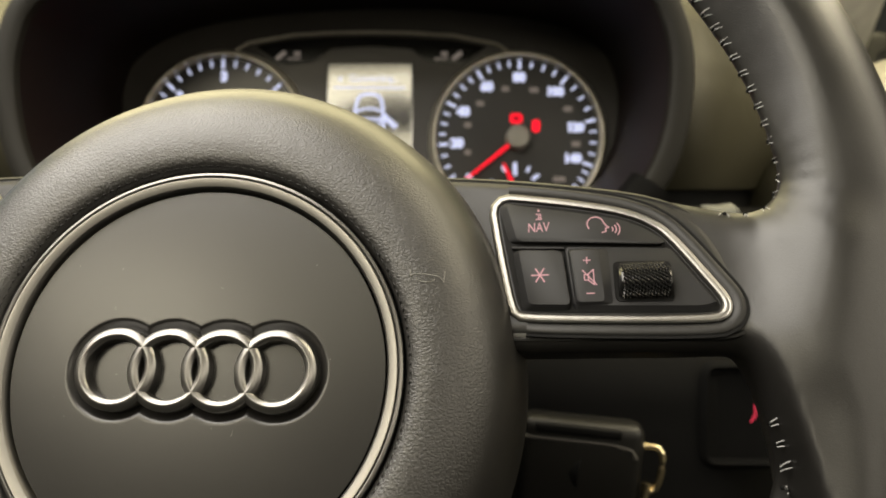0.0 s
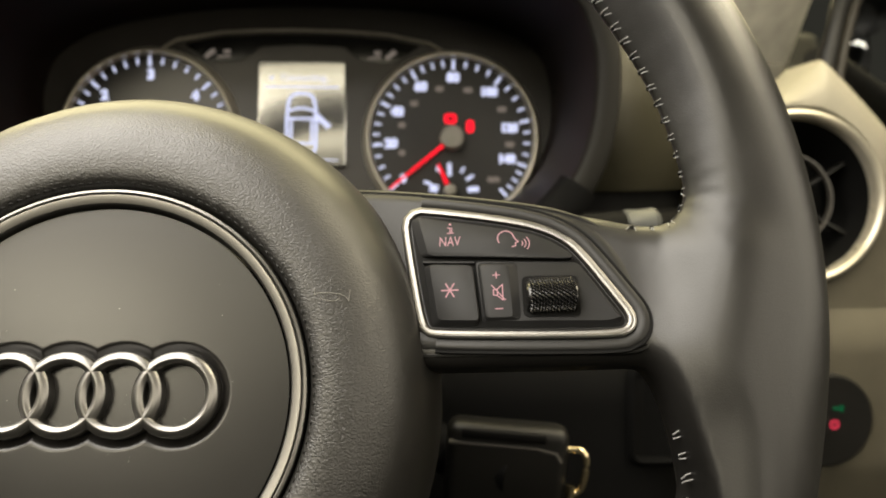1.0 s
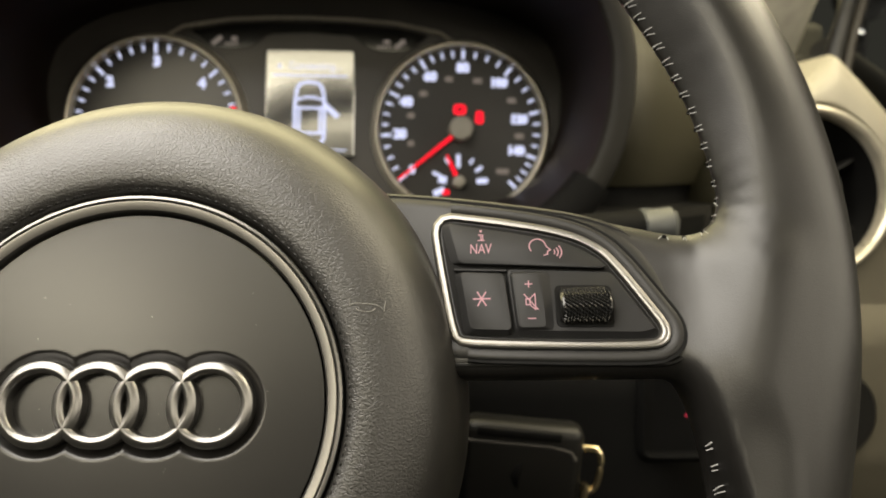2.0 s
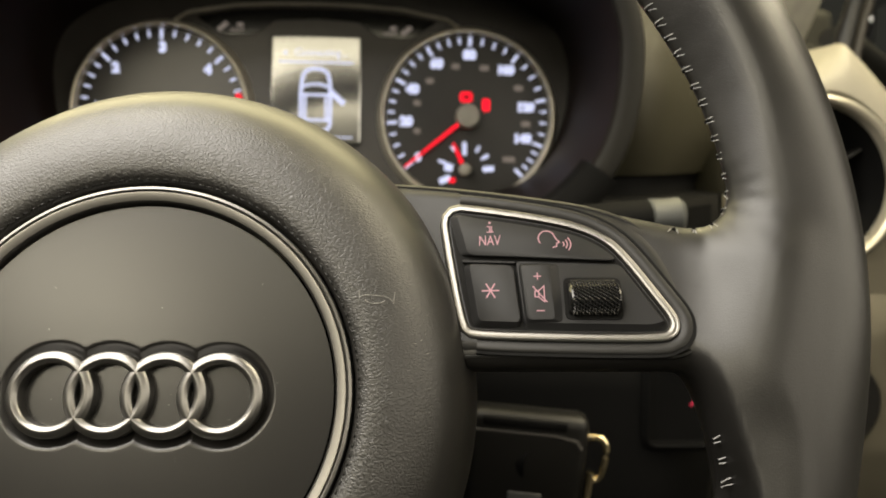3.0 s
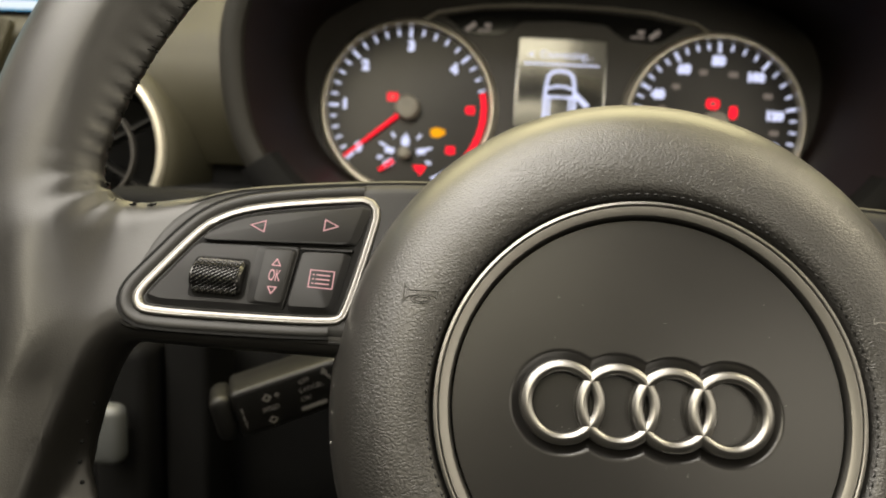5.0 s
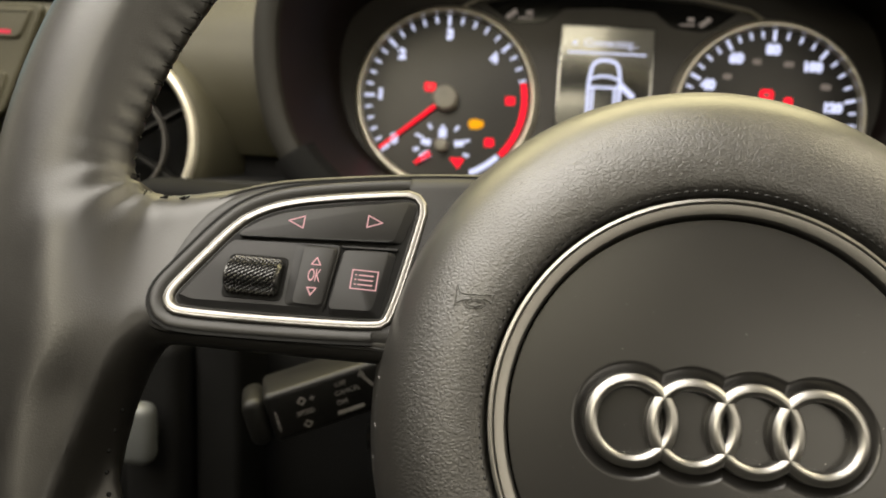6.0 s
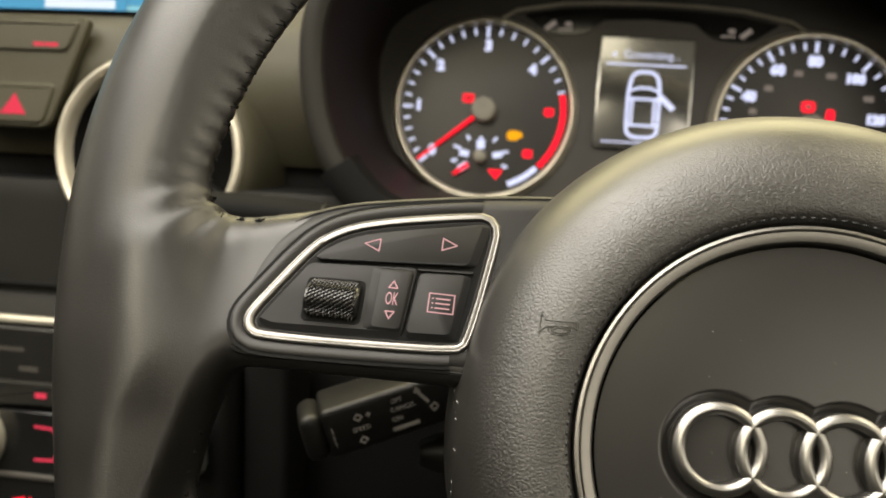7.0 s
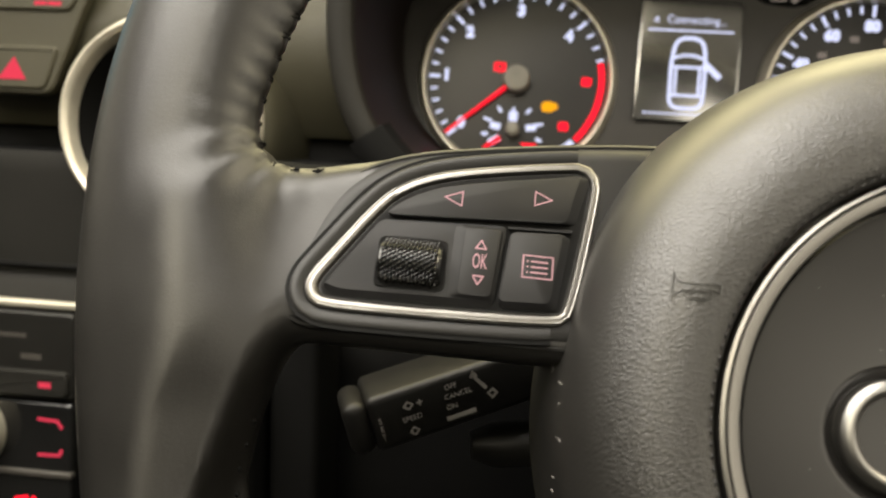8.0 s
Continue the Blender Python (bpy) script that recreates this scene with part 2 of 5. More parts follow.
def stroke(lines, width, place=flat, h=0.0, thick=0.00008, bm=None, closed=False):
    """Printed or inlaid lines: flat bars with a little thickness."""
    bm = bm or bmesh.new()
    for pts in lines:
        pts = [Vector((p[0], p[1])) for p in pts]
        n = len(pts)
        segs = [(i, (i + 1) % n) for i in range(n if closed else n - 1)]
        for i, j in segs:
            t = (pts[j] - pts[i]).normalized()
            nrm, ext = Vector((-t.y, t.x)) * width / 2, t * width * 0.35
            q = [pts[i] - ext + nrm, pts[i] - ext - nrm, pts[j] + ext - nrm, pts[j] + ext + nrm]
            lo = [bm.verts.new(place(p.x, p.y, h)) for p in q]
            hi = [bm.verts.new(place(p.x, p.y, h + thick)) for p in q]
            bm.faces.new(hi)
            for k in range(4):
                bm.faces.new((lo[k], lo[(k + 1) % 4], hi[(k + 1) % 4], hi[k]))
    return bm


def box(bm, x0, x1, y0, y1, z0, z1, place=flat):
    v = [bm.verts.new(place(x, y, z)) for z in (z0, z1) for x, y in ((x0, y0), (x1, y0), (x1, y1), (x0, y1))]
    for f in ((3, 2, 1, 0), (4, 5, 6, 7), (0, 1, 5, 4), (1, 2, 6, 5), (2, 3, 7, 6), (3, 0, 4, 7)):
        bm.faces.new([v[i] for i in f])
    return bm


def block(x0, x1, y0, y1, z0, z1, bevel=0.003, segments=3):
    bm = box(bmesh.new(), x0, x1, y0, y1, z0, z1)
    if bevel:
        bmesh.ops.bevel(bm, geom=bm.edges[:], offset=bevel, segments=segments, profile=0.5, affect="EDGES")
    return bm


def tube(points, radius, n=10, bm=None, closed=False, squash=1.0):
    """A round bar along a line of points."""
    bm = bm or bmesh.new()
    pts = [Vector(p) for p in points]
    rings = []
    for i, p in enumerate(pts):
        a = pts[i - 1] if (i or closed) else p
        b = pts[(i + 1) % len(pts)] if (i + 1 < len(pts) or closed) else p
        t = (b - a).normalized()
        side = t.cross(Vector((0, 0, 1)))
        side = side.normalized() if side.length > 1e-4 else Vector((1, 0, 0))
        up = side.cross(t).normalized()
        r = radius[i] if isinstance(radius, (list, tuple)) else radius
        rings.append([bm.verts.new(p + (side * math.cos(k * 2 * math.pi / n) + up * squash * math.sin(k * 2 * math.pi / n)) * r) for k in range(n)])
    pairs = list(zip(rings, rings[1:])) + ([(rings[-1], rings[0])] if closed else [])
    for a, b in pairs:
        for k in range(n):
            bm.faces.new((a[k], a[(k + 1) % n], b[(k + 1) % n], b[k]))
    if not closed:
        bm.faces.new(rings[0][::-1])
        bm.faces.new(rings[-1])
    return bm


def text_bm(body, size, place=flat, h=0.0, at=(0, 0), shear=0.0, squeeze=1.0, bold=0.0):
    """Lettering in the built-in font as a thin mesh, centred at a point."""
    curve = bpy.data.curves.new("lettering", "FONT")
    curve.body, curve.size, curve.align_x, curve.align_y, curve.extrude, curve.shear = body, size, "CENTER", "CENTER", 0.00005, shear
    curve.resolution_u, curve.offset = 3, bold
    ob = new("lettering", curve)
    deps = bpy.context.evaluated_depsgraph_get()
    data = bpy.data.meshes.new_from_object(ob.evaluated_get(deps))
    bm = bmesh.new()
    bm.from_mesh(data)
    bpy.data.objects.remove(ob)
    bpy.data.curves.remove(curve)
    bpy.data.meshes.remove(data)
    bmesh.ops.remove_doubles(bm, verts=bm.verts, dist=1e-6)
    for v in bm.verts:
        v.co = place(at[0] + v.co.x * squeeze, at[1] + v.co.y, h + v.co.z)
    return bm


def surface_net(sdf, lo, hi, step):
    """A smooth mesh of the zero level of a distance function on a grid."""
    axes = [np.arange(a, b + step, step) for a, b in zip(lo, hi)]
    g = np.meshgrid(*axes, indexing="ij")
    d = sdf(*g)
    neg = d < 0
    nx, ny, nz = (s - 1 for s in d.shape)
    corners = [(i, j, k) for i in (0, 1) for j in (0, 1) for k in (0, 1)]
    cut = lambda arr, c: arr[c[0]:c[0] + nx, c[1]:c[1] + ny, c[2]:c[2] + nz]
    inside = sum(cut(neg, c).astype(np.int8) for c in corners)
    active = (inside > 0) & (inside < 8)
    index = np.full(active.shape, -1, int)
    cells = np.argwhere(active)
    index[active] = np.arange(len(cells))
    total, count = np.zeros((len(cells), 3)), np.zeros(len(cells))
    vals = {c: cut(d, c)[active] for c in corners}
    for c in corners:
        for ax in range(3):
            if c[ax] == 0:
                e = list(c)
                e[ax] = 1
                a, b = vals[c], vals[tuple(e)]
                cross = (a < 0) != (b < 0)
                t = np.where(cross, a / np.where(cross, a - b, 1), 0)
                p = np.tile(np.array(c, float), (len(cells), 1))
                p[:, ax] = t
                total[cross] += p[cross]
                count[cross] += 1
    verts = np.array(lo) + (cells + total / count[:, None]) * step
    faces = []
    for ax in range(3):
        o = [a for a in range(3) if a != ax]
        a = neg[tuple(slice(0, -1) if q == ax else slice(1, -1) for q in range(3))]
        b = neg[tuple(slice(1, None) if q == ax else slice(1, -1) for q in range(3))]
        at = np.argwhere(a != b)
        flip = a[a != b]
        quad = []
        for du, dv in ((0, 0), (1, 0), (1, 1), (0, 1)):
            c = at.copy()
            c[:, o[0]] += du
            c[:, o[1]] += dv
            quad.append(index[c[:, 0], c[:, 1], c[:, 2]])
        quad = np.stack(quad, 1)
        turn = flip if ax != 1 else ~flip
        quad[~turn] = quad[~turn][:, ::-1]
        faces.append(quad)
    faces = np.concatenate(faces)
    faces = faces[(faces >= 0).all(1)]
    data = bpy.data.meshes.new("net")
    data.from_pydata(verts.tolist(), [], faces.tolist())
    data.update()
    return data


def smin(a, b, k):
    h = np.clip(0.5 + 0.5 * (b - a) / k, 0, 1)
    return b * (1 - h) + a * h - k * h * (1 - h)


def smax(a, b, k):
    return -smin(-a, -b, k)


# ---- the steering wheel: x to the right, y up along the wheel, z towards the driver ----
WHEEL = pose(0, 0, 0.9, 70, 0, 0) @ pose(0, 0, 0, 0, 0, -0.9)
RIM_Y, RIM_R, RIM_Z = 0.037, 0.1690, -0.019
wheel = thing("steering_wheel", WHEEL, "black leather three-spoke steering wheel with chrome trim and switches", "steering wheel")


def panel_z(s, y):
    """Height of the sloping switch panel at a distance s from the wheel's middle."""
    return -0.0210 + 0.20 * (s - 0.084) - 0.25 * (y - 0.030)


def wheel_sdf(x, y, z):
    s = np.abs(x)
    r = np.sqrt(x * x + (y - RIM_Y) ** 2)
    ang = np.arctan2(y - RIM_Y, s)
    # thumb rests: the rim swells inwards above the spokes
    swell = 0.0030 * np.exp(-((ang - 0.55) / 0.22) ** 2)
    # and fills the corner under them
    swell = swell + 0.0020 * np.exp(-((ang + 0.22) / 0.10) ** 2)
    # slimmer further down
    slim = np.clip((-ang - 0.16) / 0.34, 0, 1)
    slim = slim * slim * (3 - 2 * slim)
    qr, qz = r - RIM_R - 0.0014 * slim + swell * 0.5, z - RIM_Z
    a, b = 0.0182 + swell * 0.5 - 0.0014 * slim, 0.0175
    # the rim is broad and flat in front beside the spokes
    p = np.where(qr < 0, 2.05 + 0.9 * np.exp(-((ang + 0.14) / np.where(ang < -0.14, 0.13, 0.24)) ** 2), 2.05)
    # the wrap is fuller outwards on the upper passenger side
    full = np.clip((np.degrees(ang) + 8) / 26, 0, 1)
    a = np.where((qr > 0) & (x < 0), a + 0.0008 + 0.0040 * full * full * (3 - 2 * full), a)
    k = (np.abs(qr / a) ** p + np.abs(qz / b) ** p) ** (1 / p) + 1e-9
    rim = (k - 1) * np.minimum(a, b)
    # a flat on the inner front side ends in a soft ridge
    deg = np.degrees(ang)
    ridge = sum(np.interp(deg + k, [-60, -30, -22, -14, -6, 2, 8, 16, 26, 45, 90], [0.1635, 0.1625, 0.1590, 0.1490, 0.145, 0.150, 0.1565, 0.1605, 0.1605, 0.1610, 0.161]) for k in (-8, -4, 0, 4, 8)) / 5
    # below the spokes the ridge lies further back
    back = np.clip((-deg - 7) / 10, 0, 1)
    back = back * back * (3 - 2 * back)
    cut = (r - ridge - 0.0034 * back) * -0.76 + (z + 0.0035 + 0.0075 * back) * 0.65
    rim = smax(rim, cut, 0.0038)
    # behind the seam the leather turns away
    rim = smax(rim, (0.1520 - swell - r) * 0.78 - (z + 0.0150) * 0.62, 0.0016)
    # spokes
    front = -0.0210 + 0.20 * (s - 0.084) - 0.25 * (y - 0.030) - 0.0006
    blend = np.clip((s - 0.141) / 0.026, 0, 1)
    front = smin(front + 0.0042 * blend * blend * (3 - 2 * blend), -0.0036 + 0 * s, 0.004)
    top = 0.0612 - 0.22 * np.maximum(0, s - 0.080)
    low = 0.0078 - 230 * np.maximum(0, s - 0.1350) ** 2
    mid, half = (top + low) / 2, (top - low) / 2
    soft = 0.006 + 0.0045 * np.clip((s - 0.122) / 0.022, 0, 1)
    dy = np.abs(y - mid) - half + soft
    dz = np.abs(z - (front - 0.012)) - 0.012 + soft
    ds = np.abs(s - 0.105) - 0.060 + soft
    q = np.sqrt(np.maximum(dy, 0) ** 2 + np.maximum(dz, 0) ** 2 + np.maximum(ds, 0) ** 2)
    spoke = q + np.minimum(np.maximum(dy, np.maximum(dz, ds)), 0) - soft
    both = smin(rim, spoke, 0.016)
    # leather puckers where the seam turns into the spoke
    near = np.exp(-(((s - 0.1475) / 0.010) ** 2 + ((y - 0.0490) / 0.011) ** 2))
    both = both + near * (0.00020 + 0.00030 * (x < 0)) * np.sin(15 * np.arctan2(y - 0.0555, s - 0.1425))
    # the hide bulges between the stitches along the upper opening
    edge_ = np.exp(-(((r - 0.1525) / 0.0035) ** 2 + ((z + 0.013) / 0.006) ** 2)) * np.clip((deg - 6) / 4, 0, 1)
    both = both - edge_ * (0.00003 + (x < 0) * (0.00014 + 0.00022 * np.clip((24 - deg) / 10, 0.0, 1))) * np.cos(2 * np.pi * ang * 0.152 / 0.0054)
    # lower spoke, behind and below the cover
    dx = s - 0.030
    d2 = np.maximum(dx, np.maximum(np.abs(z + 0.030) - 0.010, np.maximum(y + 0.05, -0.135 - y)))
    return smin(both, d2, 0.010)


net = surface_net(wheel_sdf, (-0.194, -0.156, -0.062), (0.194, 0.230, 0.010), 0.0015)
part("rim", net, "leather", wheel, "smooth black leather rim wrap, worn to a soft sheen")


# seam on the rim's inner side: sewn V stitches along both openings
def seam_line(side, upper):
    """Points along the inner edge of an opening, by marching outwards from its middle."""
    pts = []
    c = Vector((0.105, 0.125)) if upper else Vector((0.085, -0.055))
    angles = np.linspace(38, -74, 400) if upper else np.linspace(-45, 44, 300)
    for a in angles:
        d = Vector((math.cos(radians(a)), math.sin(radians(a))))
        t = np.linspace(0.0, 0.13, 400)
        xs, ys = c.x + d.x * t, c.y + d.y * t
        depth = np.min([wheel_sdf(xs, ys, np.full(400, z)) for z in (-0.008, -0.012, -0.016, -0.020, -0.026)], axis=0)
        k = int(np.argmax(depth < 0.0))
        if depth[k] < 0:
            pts.append(Vector((side * xs[k], ys[k], -0.0125)))
    return pts


def even(points, gap):
    out, left = [points[0]], gap
    for a, b in zip(points, points[1:]):
        seg = (b - a).length
        while seg >= left > 0:
            a = a + (b - a) * (left / seg)
            out.append(a)
            seg -= left
            left = gap
        left -= seg
    return out


def on_leather(p, lift=0.0):
    """The nearest place on the leather, raised by lift along its normal."""
    q, e = np.array(p, float), 0.0004
    for _ in range(4):
        d = float(wheel_sdf(*q))
        g = np.array([float(wheel_sdf(*(q + e * k)) - wheel_sdf(*(q - e * k))) for k in np.eye(3)])
        g /= np.linalg.norm(g) + 1e-9
        q = q - g * d
    return Vector(q + g * lift)


rnd = random.Random(4)
for side in (1, -1):
    for upper in (True, False):
        line = even(seam_line(side, upper), 0.0054)
        bm = bmesh.new()
        for i in range(1, len(line) - 1):
            p = line[i]
            t = (line[i + 1] - line[i - 1]).normalized()
            out = Vector((t.y, -t.x, 0))
            if wheel_sdf(p.x + out.x * 0.004, p.y + out.y * 0.004, -0.014) > 0:
                out = -out
            j = rnd.uniform(-0.0003, 0.0003)
            if side < 0 and not upper:
                break  # sewn out of sight there
            for off, slope in ((0.0003, 0.0012), (-0.0007, 0.0004)):
                a = p + t * (off + j)
                b = p + out * (0.0013 + rnd.uniform(-0.0004, 0.0003)) + t * (off + slope + rnd.uniform(-0.0003, 0.0003))
                m_ = (a + b) / 2
                if upper:
                    tube([on_leather((a.x, a.y, -0.0160), 0.0), on_leather((m_.x, m_.y, -0.0144), 0.0003), on_leather((b.x, b.y, -0.0130), 0.00003)], 0.00017, 5, bm)
                else:  # the lower seam sits nearer the front
                    tube([on_leather((a.x, a.y, -0.0122), 0.0), on_leather((m_.x, m_.y, -0.0114), 0.0003), on_leather((b.x, b.y, -0.0106), 0.00003)], 0.00020, 5, bm)
        # dark beads stand in for the shaded notch at each stitch
        holes = bmesh.new()
        for p in line[1:-1]:
            c = on_leather((p.x, p.y, -0.0152), 0.0)
            bmesh.ops.create_icosphere(holes, subdivisions=1, radius=0.0007, matrix=Matrix.Translation(c))
        part("seam_notch_shade", holes, "gap", wheel, "dark beads in place of shaded needle notches along the seam")
        if side > 0 or upper:
            part("stitching", bm, "thread" if side > 0 else "darkthread", wheel, "pale grey sewn thread" if side > 0 else "dark sewn thread")

# airbag cover: a domed hide ring round the hub disc
COVER = [(0.0516, -0.0070), (0.0518, -0.0040), (0.0521, -0.0024), (0.0528, -0.0012), (0.0540, -0.0004), (0.0558, 0.0001), (0.0604, 0.0002), (0.0664, -0.0012), (0.0719, -0.0044), (0.0764, -0.0093), (0.0799, -0.0156), (0.0824, -0.0228), (0.0844, -0.0308), (0.0859, -0.0408), (0.0864, -0.0548)]


def cover_place(x, y, z):
    a = math.atan2(y, x)
    r = math.hypot(x, y)
    # the cover is drawn out slightly at the top and runs down into the lower spoke
    k = (r - 0.0510) / 0.0355
    grow = 1 + k * (0.045 * max(0, math.sin(a)) ** 2 - 0.022 * math.cos(a) ** 2 + 0.16 * max(0, -math.sin(a)) ** 4)
    return Vector((x * grow, y * grow, z))


part("airbag_cover", lathe([(r, z) for r, z in COVER], 160, cover_place), "hide", wheel, "grained black soft-touch airbag cover")
# fine needle-sewn joint just outside the chrome ring
bm = bmesh.new()
for k in range(150):
    a = 2 * math.pi * k / 150
    c, s_ = math.cos(a), math.sin(a)
    tube([(0.0529 * c - 0.0006 * s_, 0.0529 * s_ + 0.0006 * c, -0.0012), (0.0529 * c, 0.0529 * s_, -0.0008), (0.0529 * c + 0.0006 * s_, 0.0529 * s_ - 0.0006 * c, -0.0012)], 0.00018, 5, bm)
part("seam", bm, "bezel", wheel)

part("chrome_ring", lathe([(0.0514, -0.0074), (0.0513, -0.0020), (0.0511, -0.0016), (0.0505, -0.0014), (0.0502, -0.0016), (0.05005, -0.0023), (0.0499, -0.0016), (0.0497, -0.0014), (0.0495, -0.0014), (0.0477, -0.0021), (0.0474, -0.0027), (0.0472, -0.0034), (0.0471, -0.0084)], 160), "chrome", wheel, "satin chrome ring round the hub disc")

# hub disc with a sunk bed for the emblem
RING_R, RING_X = 0.00868, (-0.01985, -0.00662, 0.00662, 0.01985)


def disc_z(x, y):
    d = min(math.hypot(x - cx, y) for cx in RING_X) - 0.0124
    k = min(1, max(0, (d + 0.0020) / 0.0022))
    bed = -0.0018 * (1 - 0.7 * k - 0.3 * k * k * (3 - 2 * k))
    return -0.0033 - 0.32 * (x * x + y * y) + bed


bm = bmesh.new()
N = 190
grid = {}
for i in range(N + 1):
    for j in range(N + 1):
        # square to disc, so that the edge is clean
        a, b = 2 * i / N - 1, 2 * j / N - 1
        x, y = a * math.sqrt(1 - b * b / 2) * 0.0466, b * math.sqrt(1 - a * a / 2) * 0.0466
        grid[i, j] = bm.verts.new((x, y, disc_z(x, y)))
for i in range(N):
    for j in range(N):
        bm.faces.new((grid[i, j], grid[i + 1, j], grid[i + 1, j + 1], grid[i, j + 1]))
part("hub_disc", bm, "disc", wheel, "matt charcoal plastic hub disc")

# four rings, mitred into each other where they cross
for cx in RING_X:
    bm = bmesh.new()
    K, prof = 96, [(-0.0014, -0.0036), (-0.00135, -0.0004), (-0.0012, -0.00015), (-0.0003, 0.00050), (-0.0001, 0.00052), (0.00135, -0.00030), (0.00150, -0.0006), (0.0016, -0.0036)]
    rings = []
    for k in range(K):
        a = 2 * math.pi * k / K
        px, py = math.cos(a), math.sin(a)
        rings.append([bm.verts.new((cx + px * (RING_R + d), py * (RING_R + d), -0.0018 + z)) for d, z in prof])
    for k in range(K):
        a, b = rings[k], rings[(k + 1) % K]
        for i in range(len(prof) - 1):
            bm.faces.new((a[i], b[i], b[i + 1], a[i + 1]))
    part("emblem_ring", bm, "emblem", wheel, "polished chrome emblem ring")

# horn symbols pressed into the cover
def cover_z(r):
    for (r0, z0), (r1, z1) in zip(COVER, COVER[1:]):
        if r0 <= r <= r1:
            return z0 + (z1 - z0) * (r - r0) / (r1 - r0)
    return 0.0002


for side in (1, -1):
    hx, hy, size = (0.0566, 0.0244, 0.95) if side > 0 else (-0.0566, 0.0236, 1.0)
    h = lambda u, v: cover_place(hx - side * u * size, hy + v * size, cover_z(math.hypot(hx - side * u * size, hy + v * size)) + 0.00012)
    upper = [(-0.0041, 0.0030), (-0.0038, 0.0019), (-0.0033, 0.0013), (-0.0024, 0.0010), (0.0, 0.0009), (0.0030, 0.0009), (0.0044, 0.0010)]
    lower = [(0.0044, -0.0009), (0.0038, -0.0004), (0.0030, -0.0002), (0.0, -0.0002), (-0.0024, -0.0004), (-0.0035, -0.0009), (-0.0041, -0.0014), (-0.0045, -0.0021)]
    coil = [(0.0003 + 0.0025 * math.cos(a), -0.0012 + 0.0011 * math.sin(a)) for a in np.linspace(0, 2 * math.pi, 28)]
    inner = [(0.0003 + 0.0018 * math.cos(a), -0.0012 + 0.0006 * math.sin(a)) for a in np.linspace(0, 2 * math.pi, 24)]
    bm = bmesh.new()
    for pts in ((upper, [upper[-1], lower[0]], [lower[-1], upper[0]], coil, inner) if side < 0 else ([upper[-1], lower[0]], coil[14:])):
        tube([h(*p) for p in pts], 0.00018 if side < 0 else 0.00010, 6, bm)
    horn = part("horn_symbol", bm, "hide" if side < 0 else "glinting", wheel, "embossed horn symbol")
    # the right horn's lower edge is coloured pale where light would rake it
    glinting = lower + [(-0.0048, 0.0010)] if side > 0 else lower
    part("horn_edge", tube([h(*p) for p in glinting], 0.00012 if side > 0 else 0.00018, 6), "glinting" if side > 0 else "hide", horn, "pale edge of the horn symbol, its glint put into the colour" if side > 0 else "")

# small scuffs on the cover's flank and dust on the hub
rnd = random.Random(11)
bm = bmesh.new()
for k in range(9):
    a, r = radians(rnd.uniform(172, 214)), rnd.uniform(0.0795, 0.0842)
    pts = []
    for f in (-1, 0, 1):
        aa, rr = a + f * rnd.uniform(0.002, 0.007), r + f * rnd.uniform(-0.0006, 0.0006)
        pts.append(cover_place(rr * math.cos(aa), rr * math.sin(aa), cover_z(rr) + 0.00003))
    tube(pts, 0.00006, 4, bm)
tagged(part("scuff", bm, "dust", wheel), "pale scuffs on the cover", kind="stuff")
bm = bmesh.new()
for k in range(26):
    x, y = rnd.uniform(-0.036, 0.036), rnd.uniform(-0.020, 0.028)
    bmesh.ops.create_icosphere(bm, subdivisions=1, radius=rnd.uniform(0.00004, 0.00010), matrix=Matrix.Translation((x, y, disc_z(x, y) + 0.00004)))
for k in range(46):
    cx, a = rnd.choice(RING_X), radians(rnd.gauss(270, 55))
    x, y = cx + (0.0070 - abs(rnd.gauss(0, 0.0006))) * math.cos(a), (0.0070 - abs(rnd.gauss(0, 0.0006))) * math.sin(a)
    bmesh.ops.create_icosphere(bm, subdivisions=1, radius=rnd.uniform(0.00003, 0.00008), matrix=Matrix.Translation((x, y, disc_z(x, y) + 0.00003)))
tagged(part("dust", bm, "dust", wheel), "specks of dust on the hub", kind="stuff")

# ---- switch panels on both spokes ----
FRAME_IN = [(0.0747, 0.0530), (0.0838, 0.0515), (0.0933, 0.0497), (0.1026, 0.0476), (0.1093, 0.0456), (0.1150, 0.0427), (0.1195, 0.0384), (0.1275, 0.0250), (0.1303, 0.0202), (0.1303, 0.0182),
            (0.1285, 0.0170), (0.1049, 0.0174), (0.0815, 0.0183), (0.0797, 0.0196), (0.0760, 0.0420)]
BEZEL = [(0.0440, 0.0640), (0.0600, 0.0632), (0.0800, 0.0605), (0.1000, 0.0568), (0.1150, 0.0535), (0.1265, 0.0482), (0.1330, 0.0400), (0.1372, 0.0260), (0.1390, 0.0160), (0.1350, 0.0105), (0.1250, 0.0103), (0.0900, 0.0106), (0.0440, 0.0106)]
TOP_BUTTON = [(0.0780, 0.0391), (0.0749, 0.0517), (0.0837, 0.0500), (0.0932, 0.0481), (0.1024, 0.0460), (0.1088, 0.0442), (0.1136, 0.0417), (0.1174, 0.0388), (0.1190, 0.0370), (0.1178, 0.0364)]
SIDE_BUTTON = [(0.0788, 0.0366), (0.0921, 0.0358), (0.0936, 0.0184), (0.0812, 0.0189)]
LOW_PLATE = [(0.0930, 0.0371), (0.0945, 0.0183), (0.1262, 0.0174), (0.1290, 0.0183), (0.1295, 0.0196), (0.1260, 0.0253), (0.1200, 0.0354)]
STRIP = [(0.0786, 0.0379), (0.0928, 0.0371), (0.0927, 0.0363), (0.0787, 0.0370)]



